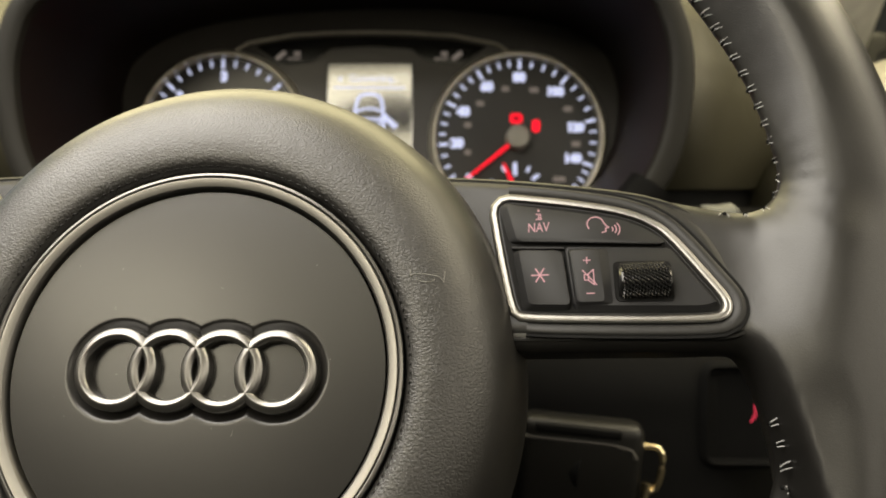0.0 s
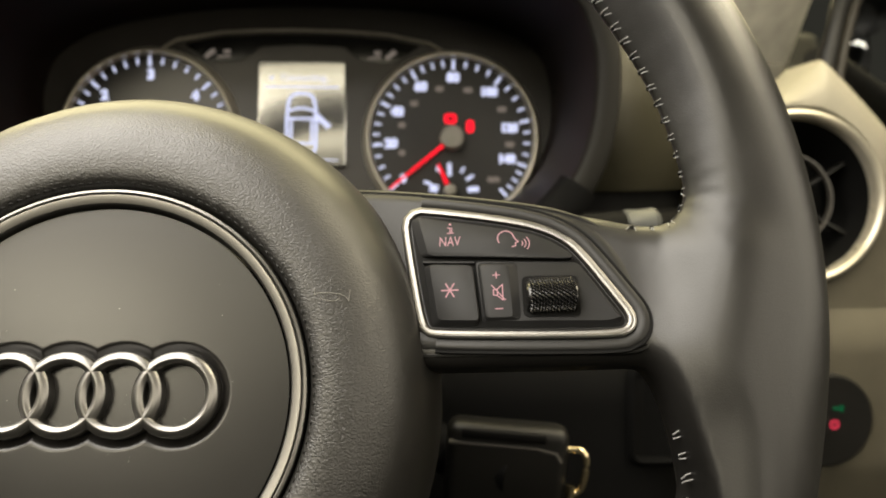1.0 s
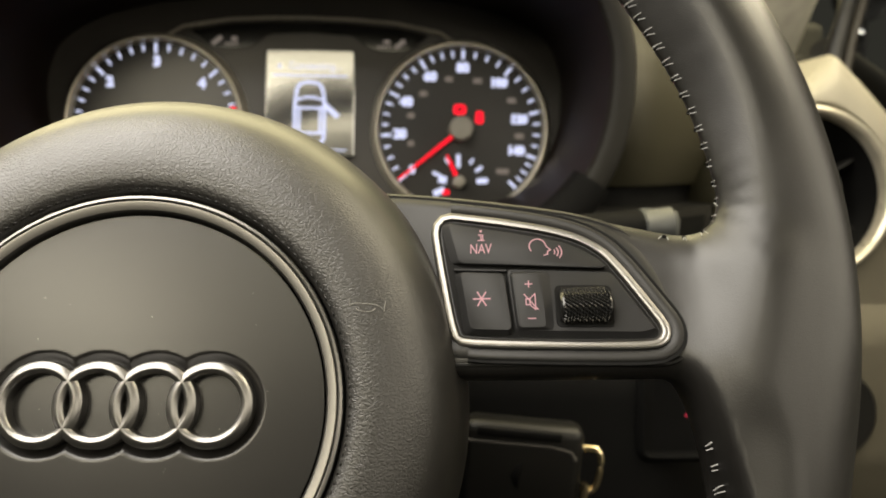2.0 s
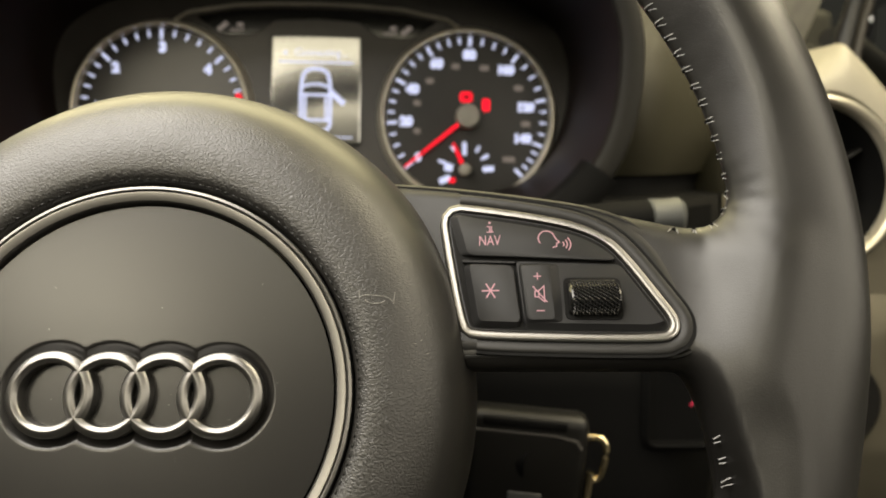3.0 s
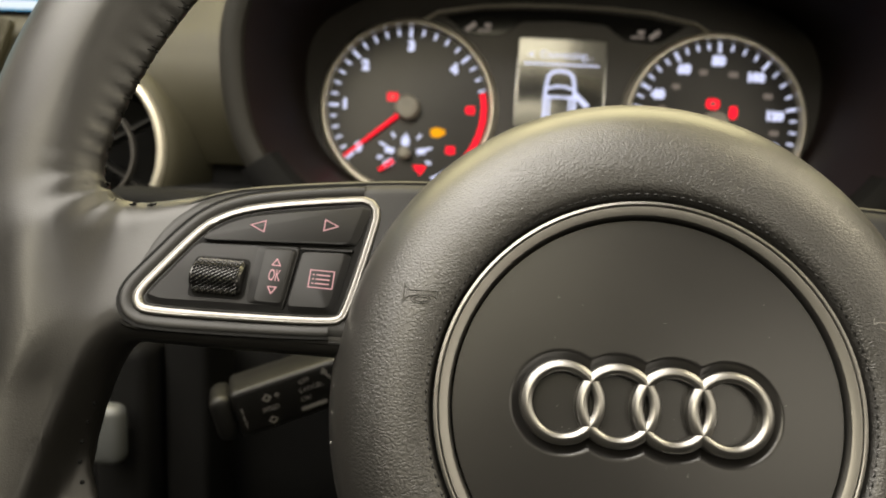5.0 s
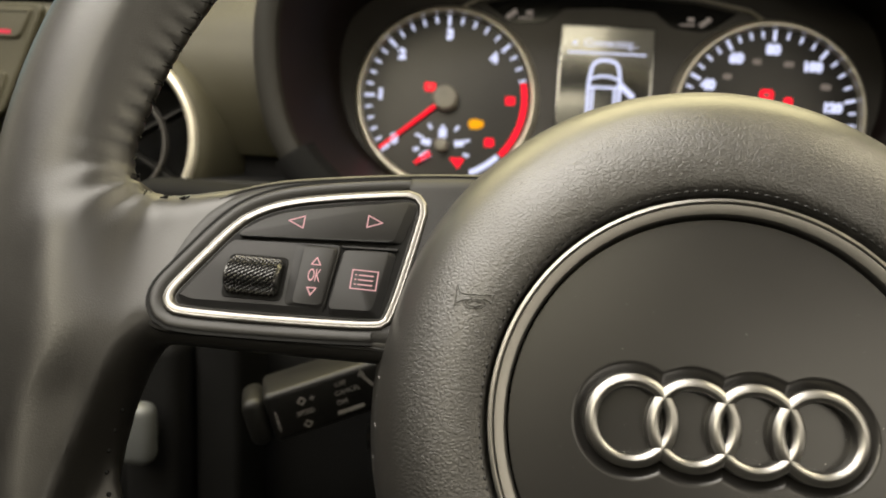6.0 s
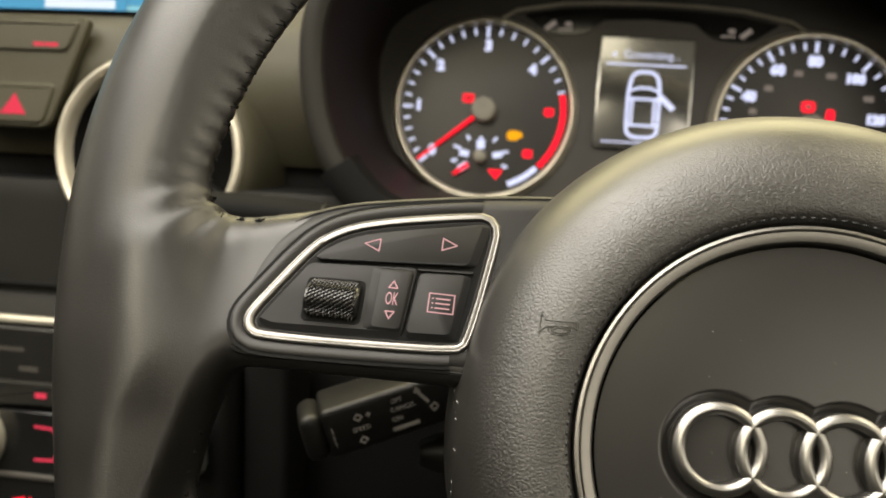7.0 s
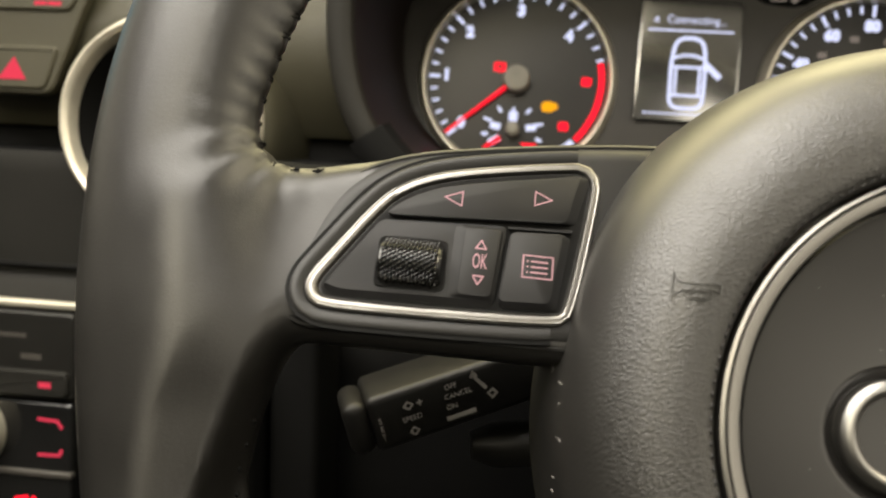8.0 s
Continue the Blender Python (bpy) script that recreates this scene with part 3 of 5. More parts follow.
def key_cap(base, face, low, high, place):
    """A key whose flanks slope from its outline to a smaller face."""
    bm = bmesh.new()
    inner = inset(face, 0.00025)
    rows = [[bm.verts.new(place(p.x, p.y, h)) for p in pts] for pts, h in ((base, -0.0002), (base, low), (face, high - 0.0002), (inner, high))]
    for p, q in zip(rows, rows[1:]):
        for i in range(len(p)):
            j = (i + 1) % len(p)
            bm.faces.new((p[i], p[j], q[j], q[i]))
    bm.faces.new(rows[-1])
    return bm


def switch_panel(side):
    place = lambda s, y, h: Vector((side * s, y, panel_z(s, y) + h))
    part("spoke_bezel", loft(chaikin(BEZEL, 2), [(-0.0006, -0.014), (-0.0004, -0.0022), (0.0, -0.0014), (0.0006, -0.0011), (0.0011, -0.0014), (0.0022, -0.0007), (0.0036, 0.0), (0.0048, 0.0001), (0.0060, 0.0000)], place), "bezel", wheel, "soft black plastic spoke bezel")
    opening = chaikin(FRAME_IN, 2)
    # soft raised lip round the chrome, set off by a dark strip that stands for a groove's shade; it ends at the cover
    def lip_strip(steps):
        bm = bmesh.new()
        keep = [p.x > 0.0768 + (0.053 - p.y) * 0.15 for p in opening]
        rows = [[bm.verts.new(place(p.x, p.y, h)) for p in inset(opening, d)] for d, h in steps]
        for a, b in zip(rows, rows[1:]):
            for i in range(len(a)):
                j = (i + 1) % len(a)
                if keep[i] and keep[j]:
                    bm.faces.new((a[i], a[j], b[j], b[i]))
        bmesh.ops.delete(bm, geom=[v for v in bm.verts if not v.link_faces], context="VERTS")
        return bm

    part("groove_shade_strip", lip_strip([(-0.0070, -0.0010), (-0.0068, 0.00032), (-0.0058, 0.00032)]), "gap", wheel, "dark strip in place of a shaded groove round the switch surround")
    part("frame_lip", lip_strip([(-0.0062, -0.0004), (-0.0060, 0.0004), (-0.0055, 0.0008), (-0.0046, 0.0009), (-0.0036, 0.0006), (-0.0028, 0.0)]), "bezel", wheel, "soft black lip round the chrome surround")
    part("switch_frame", loft(opening, [(-0.0029, -0.0010), (-0.0028, 0.0005), (-0.0027, 0.0008), (-0.0022, 0.0011), (-0.0020, 0.0010), (-0.0018, 0.0011), (-0.0009, 0.0010), (-0.0008, 0.0009), (-0.0002, 0.0001), (0.0, -0.0024)], place, cap_last=False), "chrome", wheel,
         "satin chrome surround of the switches")
    part("switch_well", loft(opening, [(0.0002, 0.0003), (0.0004, 0.00035)], place), "gap", wheel)
    face = lambda pts, ds, dy: [(x + (ds if x < 0.082 else 0), y + (dy if y < 0.020 else 0)) for x, y in pts]
    top = part("rocker_button", key_cap(rounded(TOP_BUTTON, 0.0016, 4), rounded(face(TOP_BUTTON, 0.0020, 0), 0.0016, 4), 0.0005, 0.0019, place), "button", wheel, "black rocker button with red backlit symbols")
    low = part("side_button", key_cap(rounded(SIDE_BUTTON, 0.0016, 4), rounded(face(SIDE_BUTTON, 0.0014, 0.0012), 0.0016, 4), 0.0005, 0.0019, place), "button", wheel, "black square button with a red backlit symbol")
    plate = part("roller_plate", key_cap(rounded(LOW_PLATE, 0.0016, 4), rounded([(x, y + (0.0012 if y < 0.019 else 0)) for x, y in LOW_PLATE], 0.0016, 4), 0.0004, 0.0014, place), "button", wheel)
    part("plate_strip", loft([Vector(p) for p in STRIP], [(0.0, -0.0002), (0.0, 0.0011), (0.0002, 0.0014)], place), "button", plate)
    # raised pad beside the roller, its outer side sloping to the roller's pocket
    pad = [(0.0934, 0.0364), (0.0947, 0.0196), (0.1046, 0.0196), (0.1044, 0.0362)]
    pad_top = [(0.0940, 0.0358), (0.0952, 0.0202), (0.1024, 0.0202), (0.1020, 0.0356)]
    pad_ob = part("roller_pad", key_cap(rounded(pad, 0.0014, 3), rounded(pad_top, 0.0014, 3), 0.0013, 0.0023, place), "button", plate)
    # dark raised patch in place of the sunk pocket's shade
    pocket = [(0.1050, 0.0321), (0.1049, 0.0203), (0.1196, 0.0200), (0.1197, 0.0317)]
    part("pocket_shade", loft(rounded(pocket, 0.0018, 4), [(0.0, 0.0013), (0.0002, 0.00165), (0.0004, 0.0016)], place), "gap", plate)
    # knurled roller: its axis lies along the spoke
    bm = bmesh.new()
    rr, x0, x1, nu, na = 0.0062, 0.1058, 0.1188, 34, 31
    cy, ch = 0.0262, -0.0004
    rows = []
    for i in range(nu + 1):
        f = i / nu
        s = x0 + (x1 - x0) * f
        crown = min(1.0, min(f, 1 - f) / 0.07)
        row = []
        for k in range(na):
            a = math.pi * (k / (na - 1))
            knurl = 0.00075 * (i % 2) * ((k + i // 2) % 2) if 2 < i < nu - 2 else 0.0
            r = rr * (0.90 + 0.10 * math.sqrt(crown)) + knurl
            row.append(bm.verts.new(place(s, cy + math.cos(a) * r * 0.80, ch + math.sin(a) * r)))
        rows.append(row)
    for a, b in zip(rows, rows[1:]):
        for k in range(na - 1):
            bm.faces.new((a[k], a[k + 1], b[k + 1], b[k]))
    bm.faces.new(rows[0])
    bm.faces.new(rows[-1][::-1])
    part("roller", bm, "knurl", wheel, "glossy black knurled thumb roller", smooth=False)
    return place, top, low, pad_ob


# left: arrows, menu page, OK
pl, top, low, pad = switch_panel(-1)
px = lambda u, v, h: pl(-u, v, h)  # true x to the right
tri = lambda cx, cy, w, h, d: [(cx + d * w, cy), (cx - d * w, cy + h), (cx - d * w, cy - h)]
part("symbol", stroke([tri(-0.1052, 0.0422, 0.0019, 0.0017, -1)], 0.00028, px, 0.00192, closed=True), "print", top)
part("symbol", stroke([tri(-0.0854, 0.0444, 0.0019, 0.0017, 1)], 0.00028, px, 0.00192, closed=True), "print", top)
rect = [(-0.0889, 0.0307), (-0.0825, 0.0307), (-0.0825, 0.0257), (-0.0889, 0.0257)]
bm = stroke([rect], 0.00029, px, 0.00192, closed=True)
for k in range(3):
    y = 0.0294 - k * 0.00125
    stroke([[(-0.0871, y), (-0.0836, y)], [(-0.0880, y), (-0.0878, y)]], 0.00034, px, 0.00192, bm=bm)
part("symbol", bm, "print", low, "red page-menu symbol")
part("symbol", text_bm("OK", 0.0048, px, 0.00233, (-0.0981, 0.0279), squeeze=0.45), "print", pad)
for cy, d in ((0.0317, 1), (0.0239, -1)):
    part("symbol", stroke([[(-0.0981, cy + d * 0.0011), (-0.0992, cy - d * 0.0008), (-0.0970, cy - d * 0.0008)]], 0.00031, px, 0.00233, closed=True), "print", pad)

# right: NAV, speech, star, mute
pr, top, low, pad = switch_panel(1)
bm = text_bm("NAV", 0.0042, pr, 0.00192, (0.0860, 0.0431), shear=0.04, squeeze=0.70)
stroke([[(0.0861, 0.0486), (0.0863, 0.0486)]], 0.0006, pr, 0.00192, bm=bm)
stroke([[(0.0855, 0.0475), (0.0862, 0.0475), (0.0862, 0.0458)], [(0.0854, 0.0458), (0.0871, 0.0458)], [(0.0867, 0.0475), (0.0867, 0.0459)]], 0.00029, pr, 0.00192, bm=bm)
part("symbol", bm, "print", top, "red NAV lettering with an i above")
head = [(0.1014 + 0.0022 * math.cos(a), 0.0434 + 0.0022 * math.sin(a)) for a in np.linspace(radians(215), radians(10), 16)]
head += [(0.1040, 0.0430), (0.1048, 0.0422), (0.1040, 0.0419), (0.1040, 0.0410), (0.1030, 0.0407)]
bm = stroke([head], 0.00031, pr, 0.00192)
for r in (0.0009, 0.0018, 0.0027):
    stroke([[(0.1050 + r * math.cos(a), 0.0416 + r * math.sin(a)) for a in np.linspace(-0.7, 0.7, 6)]], 0.00028, pr, 0.00192, bm=bm)
part("symbol", bm, "print", top, "red speech symbol")
star = [[(0.0859 - 0.0022 * math.cos(a), 0.0286 - 0.0022 * math.sin(a)), (0.0859 + 0.0022 * math.cos(a), 0.0286 + 0.0022 * math.sin(a))] for a in (0, radians(60), radians(120))]
part("symbol", stroke(star, 0.00040, pr, 0.00192), "print", low, "red star symbol")
bm = stroke([[(0.0974, 0.0282), (0.0983, 0.0282), (0.0998, 0.0296), (0.0998, 0.0252), (0.0983, 0.0266), (0.0974, 0.0266)]], 0.00029, pr, 0.00233, closed=True)
stroke([[(0.0970, 0.0295), (0.1004, 0.0252)], [(0.0984, 0.0283), (0.0984, 0.0265)]], 0.00029, pr, 0.00233, bm=bm)
part("symbol", bm, "print", pad, "red mute symbol")
part("symbol", stroke([[(0.0974, 0.0324), (0.0992, 0.0324)], [(0.0983, 0.0333), (0.0983, 0.0315)]], 0.00029, pr, 0.00233), "print", pad)
part("symbol", stroke([[(0.0977, 0.0228), (0.0996, 0.0228)]], 0.00029, pr, 0.00233), "print", pad)


# ---- instrument cluster: local x right, y up, z towards the driver ----
CLUSTER = pose(0, 0.329, 0.985, 90 - 6.7, 0, 0) @ pose(0, 0, 0, 0, 0, -1.0)
cluster = thing("instrument_cluster", CLUSTER, "lit instrument cluster with two round dials and a display", "instrument cluster")
OPENING = [(-0.100, -0.084), (-0.140, -0.074), (-0.166, -0.058), (-0.176, -0.030), (-0.174, 0.000), (-0.172, 0.034), (-0.160, 0.066), (-0.110, 0.086), (0.0, 0.090)]
OPENING = OPENING + [(-x, y) for x, y in OPENING[-2::-1]]
part("face_plate", loft(chaikin(OPENING, 3), [(-0.004, -0.016), (-0.004, -0.0060), (0.0, -0.0056)]), "plate", cluster, "dark grey cluster face plate")


def dial(cx, cy, numerals, minors, radius=0.0565):
    at = lambda x, y, h: Vector((cx + x, cy + y, h))
    part("dial_face", lathe([(radius - 0.002, -0.0040), (0.0005, -0.0038)], 72, at, cap=True), "dial", cluster, "black dial face")
    part("dial_bezel", lathe([(radius + 0.0035, -0.0058), (radius + 0.0016, -0.0010), (radius, 0.0012), (radius - 0.0012, 0.0010), (radius - 0.0026, -0.0034)], 96, at), "silver", cluster, "thin champagne silver dial bezel")
    bm = bmesh.new()
    for a, major in minors:
        r0, r1, w = (0.0470, 0.0524, 0.0019) if major else (0.0486, 0.0521, 0.0014)
        c, s = math.cos(radians(a)), math.sin(radians(a))
        stroke([[(r0 * c, r0 * s), (r1 * c, r1 * s)]], w, at, -0.0036, bm=bm)
    part("scale_print", bm, "lit", cluster, "white lit scale marks")
    for body, a, r, size, mat in numerals:
        c, s = r * math.cos(radians(a)), r * math.sin(radians(a))
        part("numeral", text_bm(body, size * 0.92, at, -0.0036, (c, s), bold=0.0007), mat, cluster)
    return at


def needle(at, angle, length, tail, mat="red", hub=0.0078, w=0.0019, x=0.0, y=0.0):
    c, s = math.cos(radians(angle)), math.sin(radians(angle))
    bm = bmesh.new()
    n = Vector((-s, c))
    pts = [(x + tail * c + n.x * w * 0.6, y + tail * s + n.y * w * 0.6), (x + length * c + n.x * w * 0.3, y + length * s + n.y * w * 0.3),
           (x + length * c - n.x * w * 0.3, y + length * s - n.y * w * 0.3), (x + tail * c - n.x * w * 0.6, y + tail * s - n.y * w * 0.6)]
    loft([Vector(p) for p in pts], [(0, -0.0010), (0, 0.0), (0.0003, 0.0003)], at, bm=bm)
    arm = part("needle", bm, mat, cluster, "red lit needle")
    if hub:
        cap = lambda u, v, h: at(x + u, y + v, h)
        part("needle_cap", lathe([(hub * 1.05, -0.0038), (hub, 0.0040), (hub - 0.0008, 0.0050), (hub * 0.5, 0.0053), (0.001, 0.0053)], 40, cap, cap=True), "hub", cluster, "grey needle cap")


def lamp(at, x, y, w, h, mat, round_=0.0012):
    pts = rounded([(x - w, y - h), (x + w, y - h), (x + w, y + h), (x - w, y + h)], round_, 3)
    body = part("warning_lamp", loft(pts, [(0, -0.0038), (0.0002, -0.0034)], at), mat, cluster)
    if w > 0.0034 and mat == "red":
        part("lamp_sign", loft(rounded([(x - w * 0.45, y - h * 0.35), (x + w * 0.45, y - h * 0.35), (x + w * 0.45, y + h * 0.35), (x - w * 0.45, y + h * 0.35)], 0.0008, 2), [(0, -0.0034), (0.0001, -0.0033)], at), "glassblack", body)


def scale(angles, parts_):
    """Major and minor marks between the angles of the numerals."""
    out = []
    for a, b in zip(angles, angles[1:]):
        out += [(a + (b - a) * k / parts_, k == 0) for k in range(parts_)]
    return out + [(angles[-1], True)]


tach_at = [222, 180, 137, 91, 43, -2, -46]
at = dial(-0.0995, -0.0065, [("0", 221, 0.0420, 0.0095, "lit"), ("1", 179, 0.0425, 0.0095, "lit"), ("2", 138, 0.0405, 0.0095, "lit"), ("3", 90, 0.0410, 0.0095, "lit"), ("4", 43, 0.0400, 0.0095, "lit")],
          [m for m in scale(tach_at, 5) if m[0] > 14])
needle(at, 220, 0.0530, 0.007)
lamp(at, 0.0415, 0.001, 0.0030, 0.0026, "red")
lamp(at, 0.0300, -0.0262, 0.0030, 0.0026, "red")
lamp(at, -0.0105, 0.0072, 0.0036, 0.0028, "red")
lamp(at, 0.0200, -0.0150, 0.0040, 0.0032, "amber", 0.0030)
lamp(at, 0.0232, -0.0146, 0.0026, 0.0020, "amber", 0.0016)
part("warning_lamp", loft([Vector(p) for p in ((0.0050, -0.0375), (0.0150, -0.0375), (0.0110, -0.0440))], [(0, -0.0038), (0.0002, -0.0034)], at), "red", cluster)
part("red_zone", lathe([(0.0488, -0.0036), (0.0488, -0.0034), (0.0522, -0.0034), (0.0522, -0.0036)], 30, at, a0=14, a1=-42), "red", cluster, "red rev limit arc")
part("scale_end", lathe([(0.0482, -0.0036), (0.0482, -0.0034), (0.0518, -0.0034), (0.0518, -0.0036)], 20, at, a0=-44, a1=-68), "lit", cluster, "white lit end of the rev scale")
bm = bmesh.new()
for a, r0, r1, w in ((213, 0.0105, 0.0145, 0.0042), (191, 0.0155, 0.0180, 0.0020), (160, 0.0140, 0.0180, 0.0017), (170, 0.0088, 0.0122, 0.0040), (125, 0.0132, 0.0158, 0.0017), (90, 0.0090, 0.0128, 0.0018), (90, 0.0070, 0.0092, 0.0052), (52, 0.0134, 0.0160, 0.0017), (14, 0.0145, 0.0180, 0.0017), (10, 0.0095, 0.0130, 0.0038), (-18, 0.0158, 0.0182, 0.0020)):
    c, s = math.cos(radians(a)), math.sin(radians(a))
    stroke([[(-0.0003 + r0 * c, -0.0300 + r0 * s), (-0.0003 + r1 * c, -0.0300 + r1 * s)]], w, at, -0.0036, bm=bm)
part("scale_print", bm, "lit", cluster, "white lit small gauge marks")
needle(at, 217, 0.0205, 0.009, hub=0.0040, w=0.0026, x=-0.0003, y=-0.0300)

speed_at = [220, 185, 153, 121, 89, 52, 14, -20, -46]
at = dial(0.0998, -0.0065, [("20", 185, 0.0405, 0.0088, "lit"), ("40", 154, 0.0405, 0.0088, "lit"), ("60", 121, 0.0405, 0.0088, "lit"), ("80", 89, 0.0410, 0.0088, "lit"), ("100", 52, 0.0400, 0.0082, "lit"),
                            ("120", 11, 0.0390, 0.0082, "lit"), ("140", -20, 0.0390, 0.0082, "lit"), ("0", 220, 0.0420, 0.0075, "lit")], scale(speed_at, 4))
needle(at, 219.5, 0.0530, 0.007)
# dim inner scale that cannot be read: plain bars
for a, w in ((196, 2.2), (165, 2.4), (137, 2.6), (104, 2.6), (72, 3.0), (31, 3.0), (-5, 3.0), (-44, 4.2)):
    c, s = 0.0345 * math.cos(radians(a)), 0.0345 * math.sin(radians(a))
    if a in (31, -5, -44):
        c, s = 0.039 * math.cos(radians(a)), 0.039 * math.sin(radians(a))
    pts = rounded([(c - w / 1000, s - 0.0018), (c + w / 1000, s - 0.0018), (c + w / 1000, s + 0.0018), (c - w / 1000, s + 0.0018)], 0.0008, 2)
    part("dim_mark", loft(pts, [(0, -0.0038), (0.0002, -0.0035)], at), "dimscale", cluster)
lamp(at, -0.0010, 0.0135, 0.0042, 0.0034, "red", 0.0026)
lamp(at, 0.0122, 0.0085, 0.0026, 0.0042, "red", 0.0022)
bm = bmesh.new()
for a, r0, r1, w in ((205, 0.012, 0.017, 0.0040), (160, 0.014, 0.018, 0.0020), (120, 0.015, 0.018, 0.0014), (92, 0.011, 0.018, 0.0026), (60, 0.015, 0.018, 0.0018), (35, 0.014, 0.018, 0.0022), (5, 0.013, 0.018, 0.0036), (170, 0.010, 0.012, 0.0050)):
    c, s = math.cos(radians(a)), math.sin(radians(a))
    stroke([[(-0.0010 + r0 * c, -0.0350 + r0 * s), (-0.0010 + r1 * c, -0.0350 + r1 * s)]], w, at, -0.0036, bm=bm)
part("scale_print", bm, "lit", cluster, "white lit fuel gauge marks")
needle(at, 115, 0.0195, 0.0050, hub=0.0040, w=0.0020, x=-0.0010, y=-0.0350)
lamp(at, -0.0095, -0.0415, 0.0022, 0.0016, "red")

# centre display
SX, SY0, SY1 = 0.0282, -0.0250, 0.0437
sc = lambda u, v, h: Vector((u, v, h + (SY1 - v) * 0.02))  # the glass leans back from the plate
pts = rounded([(-SX, SY0), (SX, SY0), (SX, SY1), (-SX, SY1)], 0.0012, 3)
part("display", loft(pts, [(-0.0012, -0.0058), (-0.0010, -0.0040), (-0.0002, -0.00365), (0.0, -0.00365), (0.0004, -0.00365)], sc), "screen", cluster, "black glass display reflecting an added ceiling panel")
bm = text_bm("Connecting...", 0.0068, sc, -0.0036, (0.0030, 0.0335), squeeze=0.95)
stroke([[(-0.0215, 0.0325), (-0.0195, 0.0345), (-0.0195, 0.0318)]], 0.0009, sc, -0.0036, bm=bm)
part("lettering", bm, "lit", cluster, "white lit display lettering")
part("display_line", stroke([[(-0.0240, 0.0273), (0.0240, 0.0273)]], 0.0011, sc, -0.0036), "lit", cluster)
part("display_line", stroke([[(-0.0240, -0.0215), (0.0240, -0.0215)]], 0.0009, sc, -0.0036), "lit", cluster)
body = rounded([(-0.0095, -0.0180), (0.0095, -0.0180), (0.0098, 0.0100), (0.0075, 0.0230), (-0.0075, 0.0230), (-0.0098, 0.0100)], 0.0065, 6)
bm = stroke([body], 0.0022, sc, -0.0036, closed=True)
stroke([[(-0.0085, 0.0112), (-0.003, 0.0130), (0.003, 0.0130), (0.0085, 0.0112)], [(-0.0085, 0.0060), (0.0085, 0.0060)], [(-0.0085, -0.0105), (0.0085, -0.0105)], [(-0.0068, 0.0060), (-0.0068, -0.0105)], [(0.0068, 0.0060), (0.0068, -0.0105)]], 0.0017, sc, -0.0036, bm=bm)
stroke([[(0.0098, 0.0082), (0.0176, 0.0012)]], 0.0036, sc, -0.0036, bm=bm)
part("door_open_symbol", bm, "lit", cluster, "white lit plan of a car with an open door")

# champagne line over the dials and the two black lamp windows beneath it
line = [(-0.0960, 0.0485), (-0.0915, 0.0530), (-0.0830, 0.0582), (-0.0530, 0.0634), (-0.0270, 0.0650), (0.0, 0.0655), (0.0270, 0.0650), (0.0560, 0.0632), (0.0850, 0.0575), (0.0930, 0.0525), (0.0970, 0.0480)]
part("trim_line", tube([(x, y, -0.0040) for x, y in line], 0.0011, 8), "silver", cluster, "thin champagne trim line over the dials")
half = [(0.0, 0.0630), (0.028, 0.0625), (0.055, 0.0606), (0.079, 0.0562), (0.072, 0.0512), (0.064, 0.0452), (0.056, 0.0438), (0.040, 0.0452), (0.033, 0.0500), (0.028, 0.0545), (0.0, 0.0560)]
win = rounded(half + [(-x, y) for x, y in half[-2:0:-1]], 0.003, 3)
strip_ = part("lamp_window", loft(win, [(0, -0.0056), (0.0004, -0.0050)]), "glassblack", cluster, "gloss black lamp window under the trim line")
for sgn in (-1, 1):
    part("lamp_print", stroke([[(sgn * 0.0500 - 0.0012, 0.0510), (sgn * 0.0500 + 0.0012, 0.0510)]], 0.0026, flat, -0.0050), "dimscale", strip_)
    part("lamp_print", stroke([[(sgn * 0.0500 - 0.006, 0.0475), (sgn * 0.0500 + 0.002, 0.0478)]], 0.0012, flat, -0.0050), "dimscale", strip_)
    part("lamp_print", stroke([[(sgn * 0.0600 - 0.0035, 0.0478), (sgn * 0.0600 + 0.001, 0.0515)]], 0.0030, flat, -0.0050), "dimscale", strip_)

# ---- binnacle hood ----
LIP = [(-0.090, 0.9000), (-0.140, 0.9120), (-0.160, 0.9290), (-0.1730, 0.9460), (-0.1815, 0.968), (-0.1855, 0.995), (-0.1850, 1.022), (-0.1720, 1.055), (-0.120, 1.082), (0.0, 1.092)]
LIP = [(x - 0.003 if x < -0.13 else x, z) for x, z in LIP] + [(-x, z) for x, z in LIP[-2::-1]]


def hood_ring(bm, outline, d, y, lean=0.0):
    return [bm.verts.new((p.x, y + lean * (p.y - 0.98), p.y)) for p in inset(outline, d)]


lip = chaikin(LIP, 3)
binnacle = thing("binnacle", pose(0, 0, 0), "dark grey hooded binnacle round the instruments", "dashboard")
bm = bmesh.new()
rings = [hood_ring(bm, lip, d, y, 0.06) for d, y in ((-0.010, 0.320), (-0.0035, 0.245), (-0.0005, 0.226), (0.0015, 0.2205), (0.0045, 0.2190), (0.0100, 0.2195), (0.0125, 0.2212), (0.0135, 0.2250))]
for a, b in zip(rings, rings[1:]):
    for i in range(len(a)):
        bm.faces.new((a[i], a[(i + 1) % len(a)], b[(i + 1) % len(a)], b[i]))
part("hood_shell", bm, "hood", binnacle, "soft dark grey hood with a rounded lip")
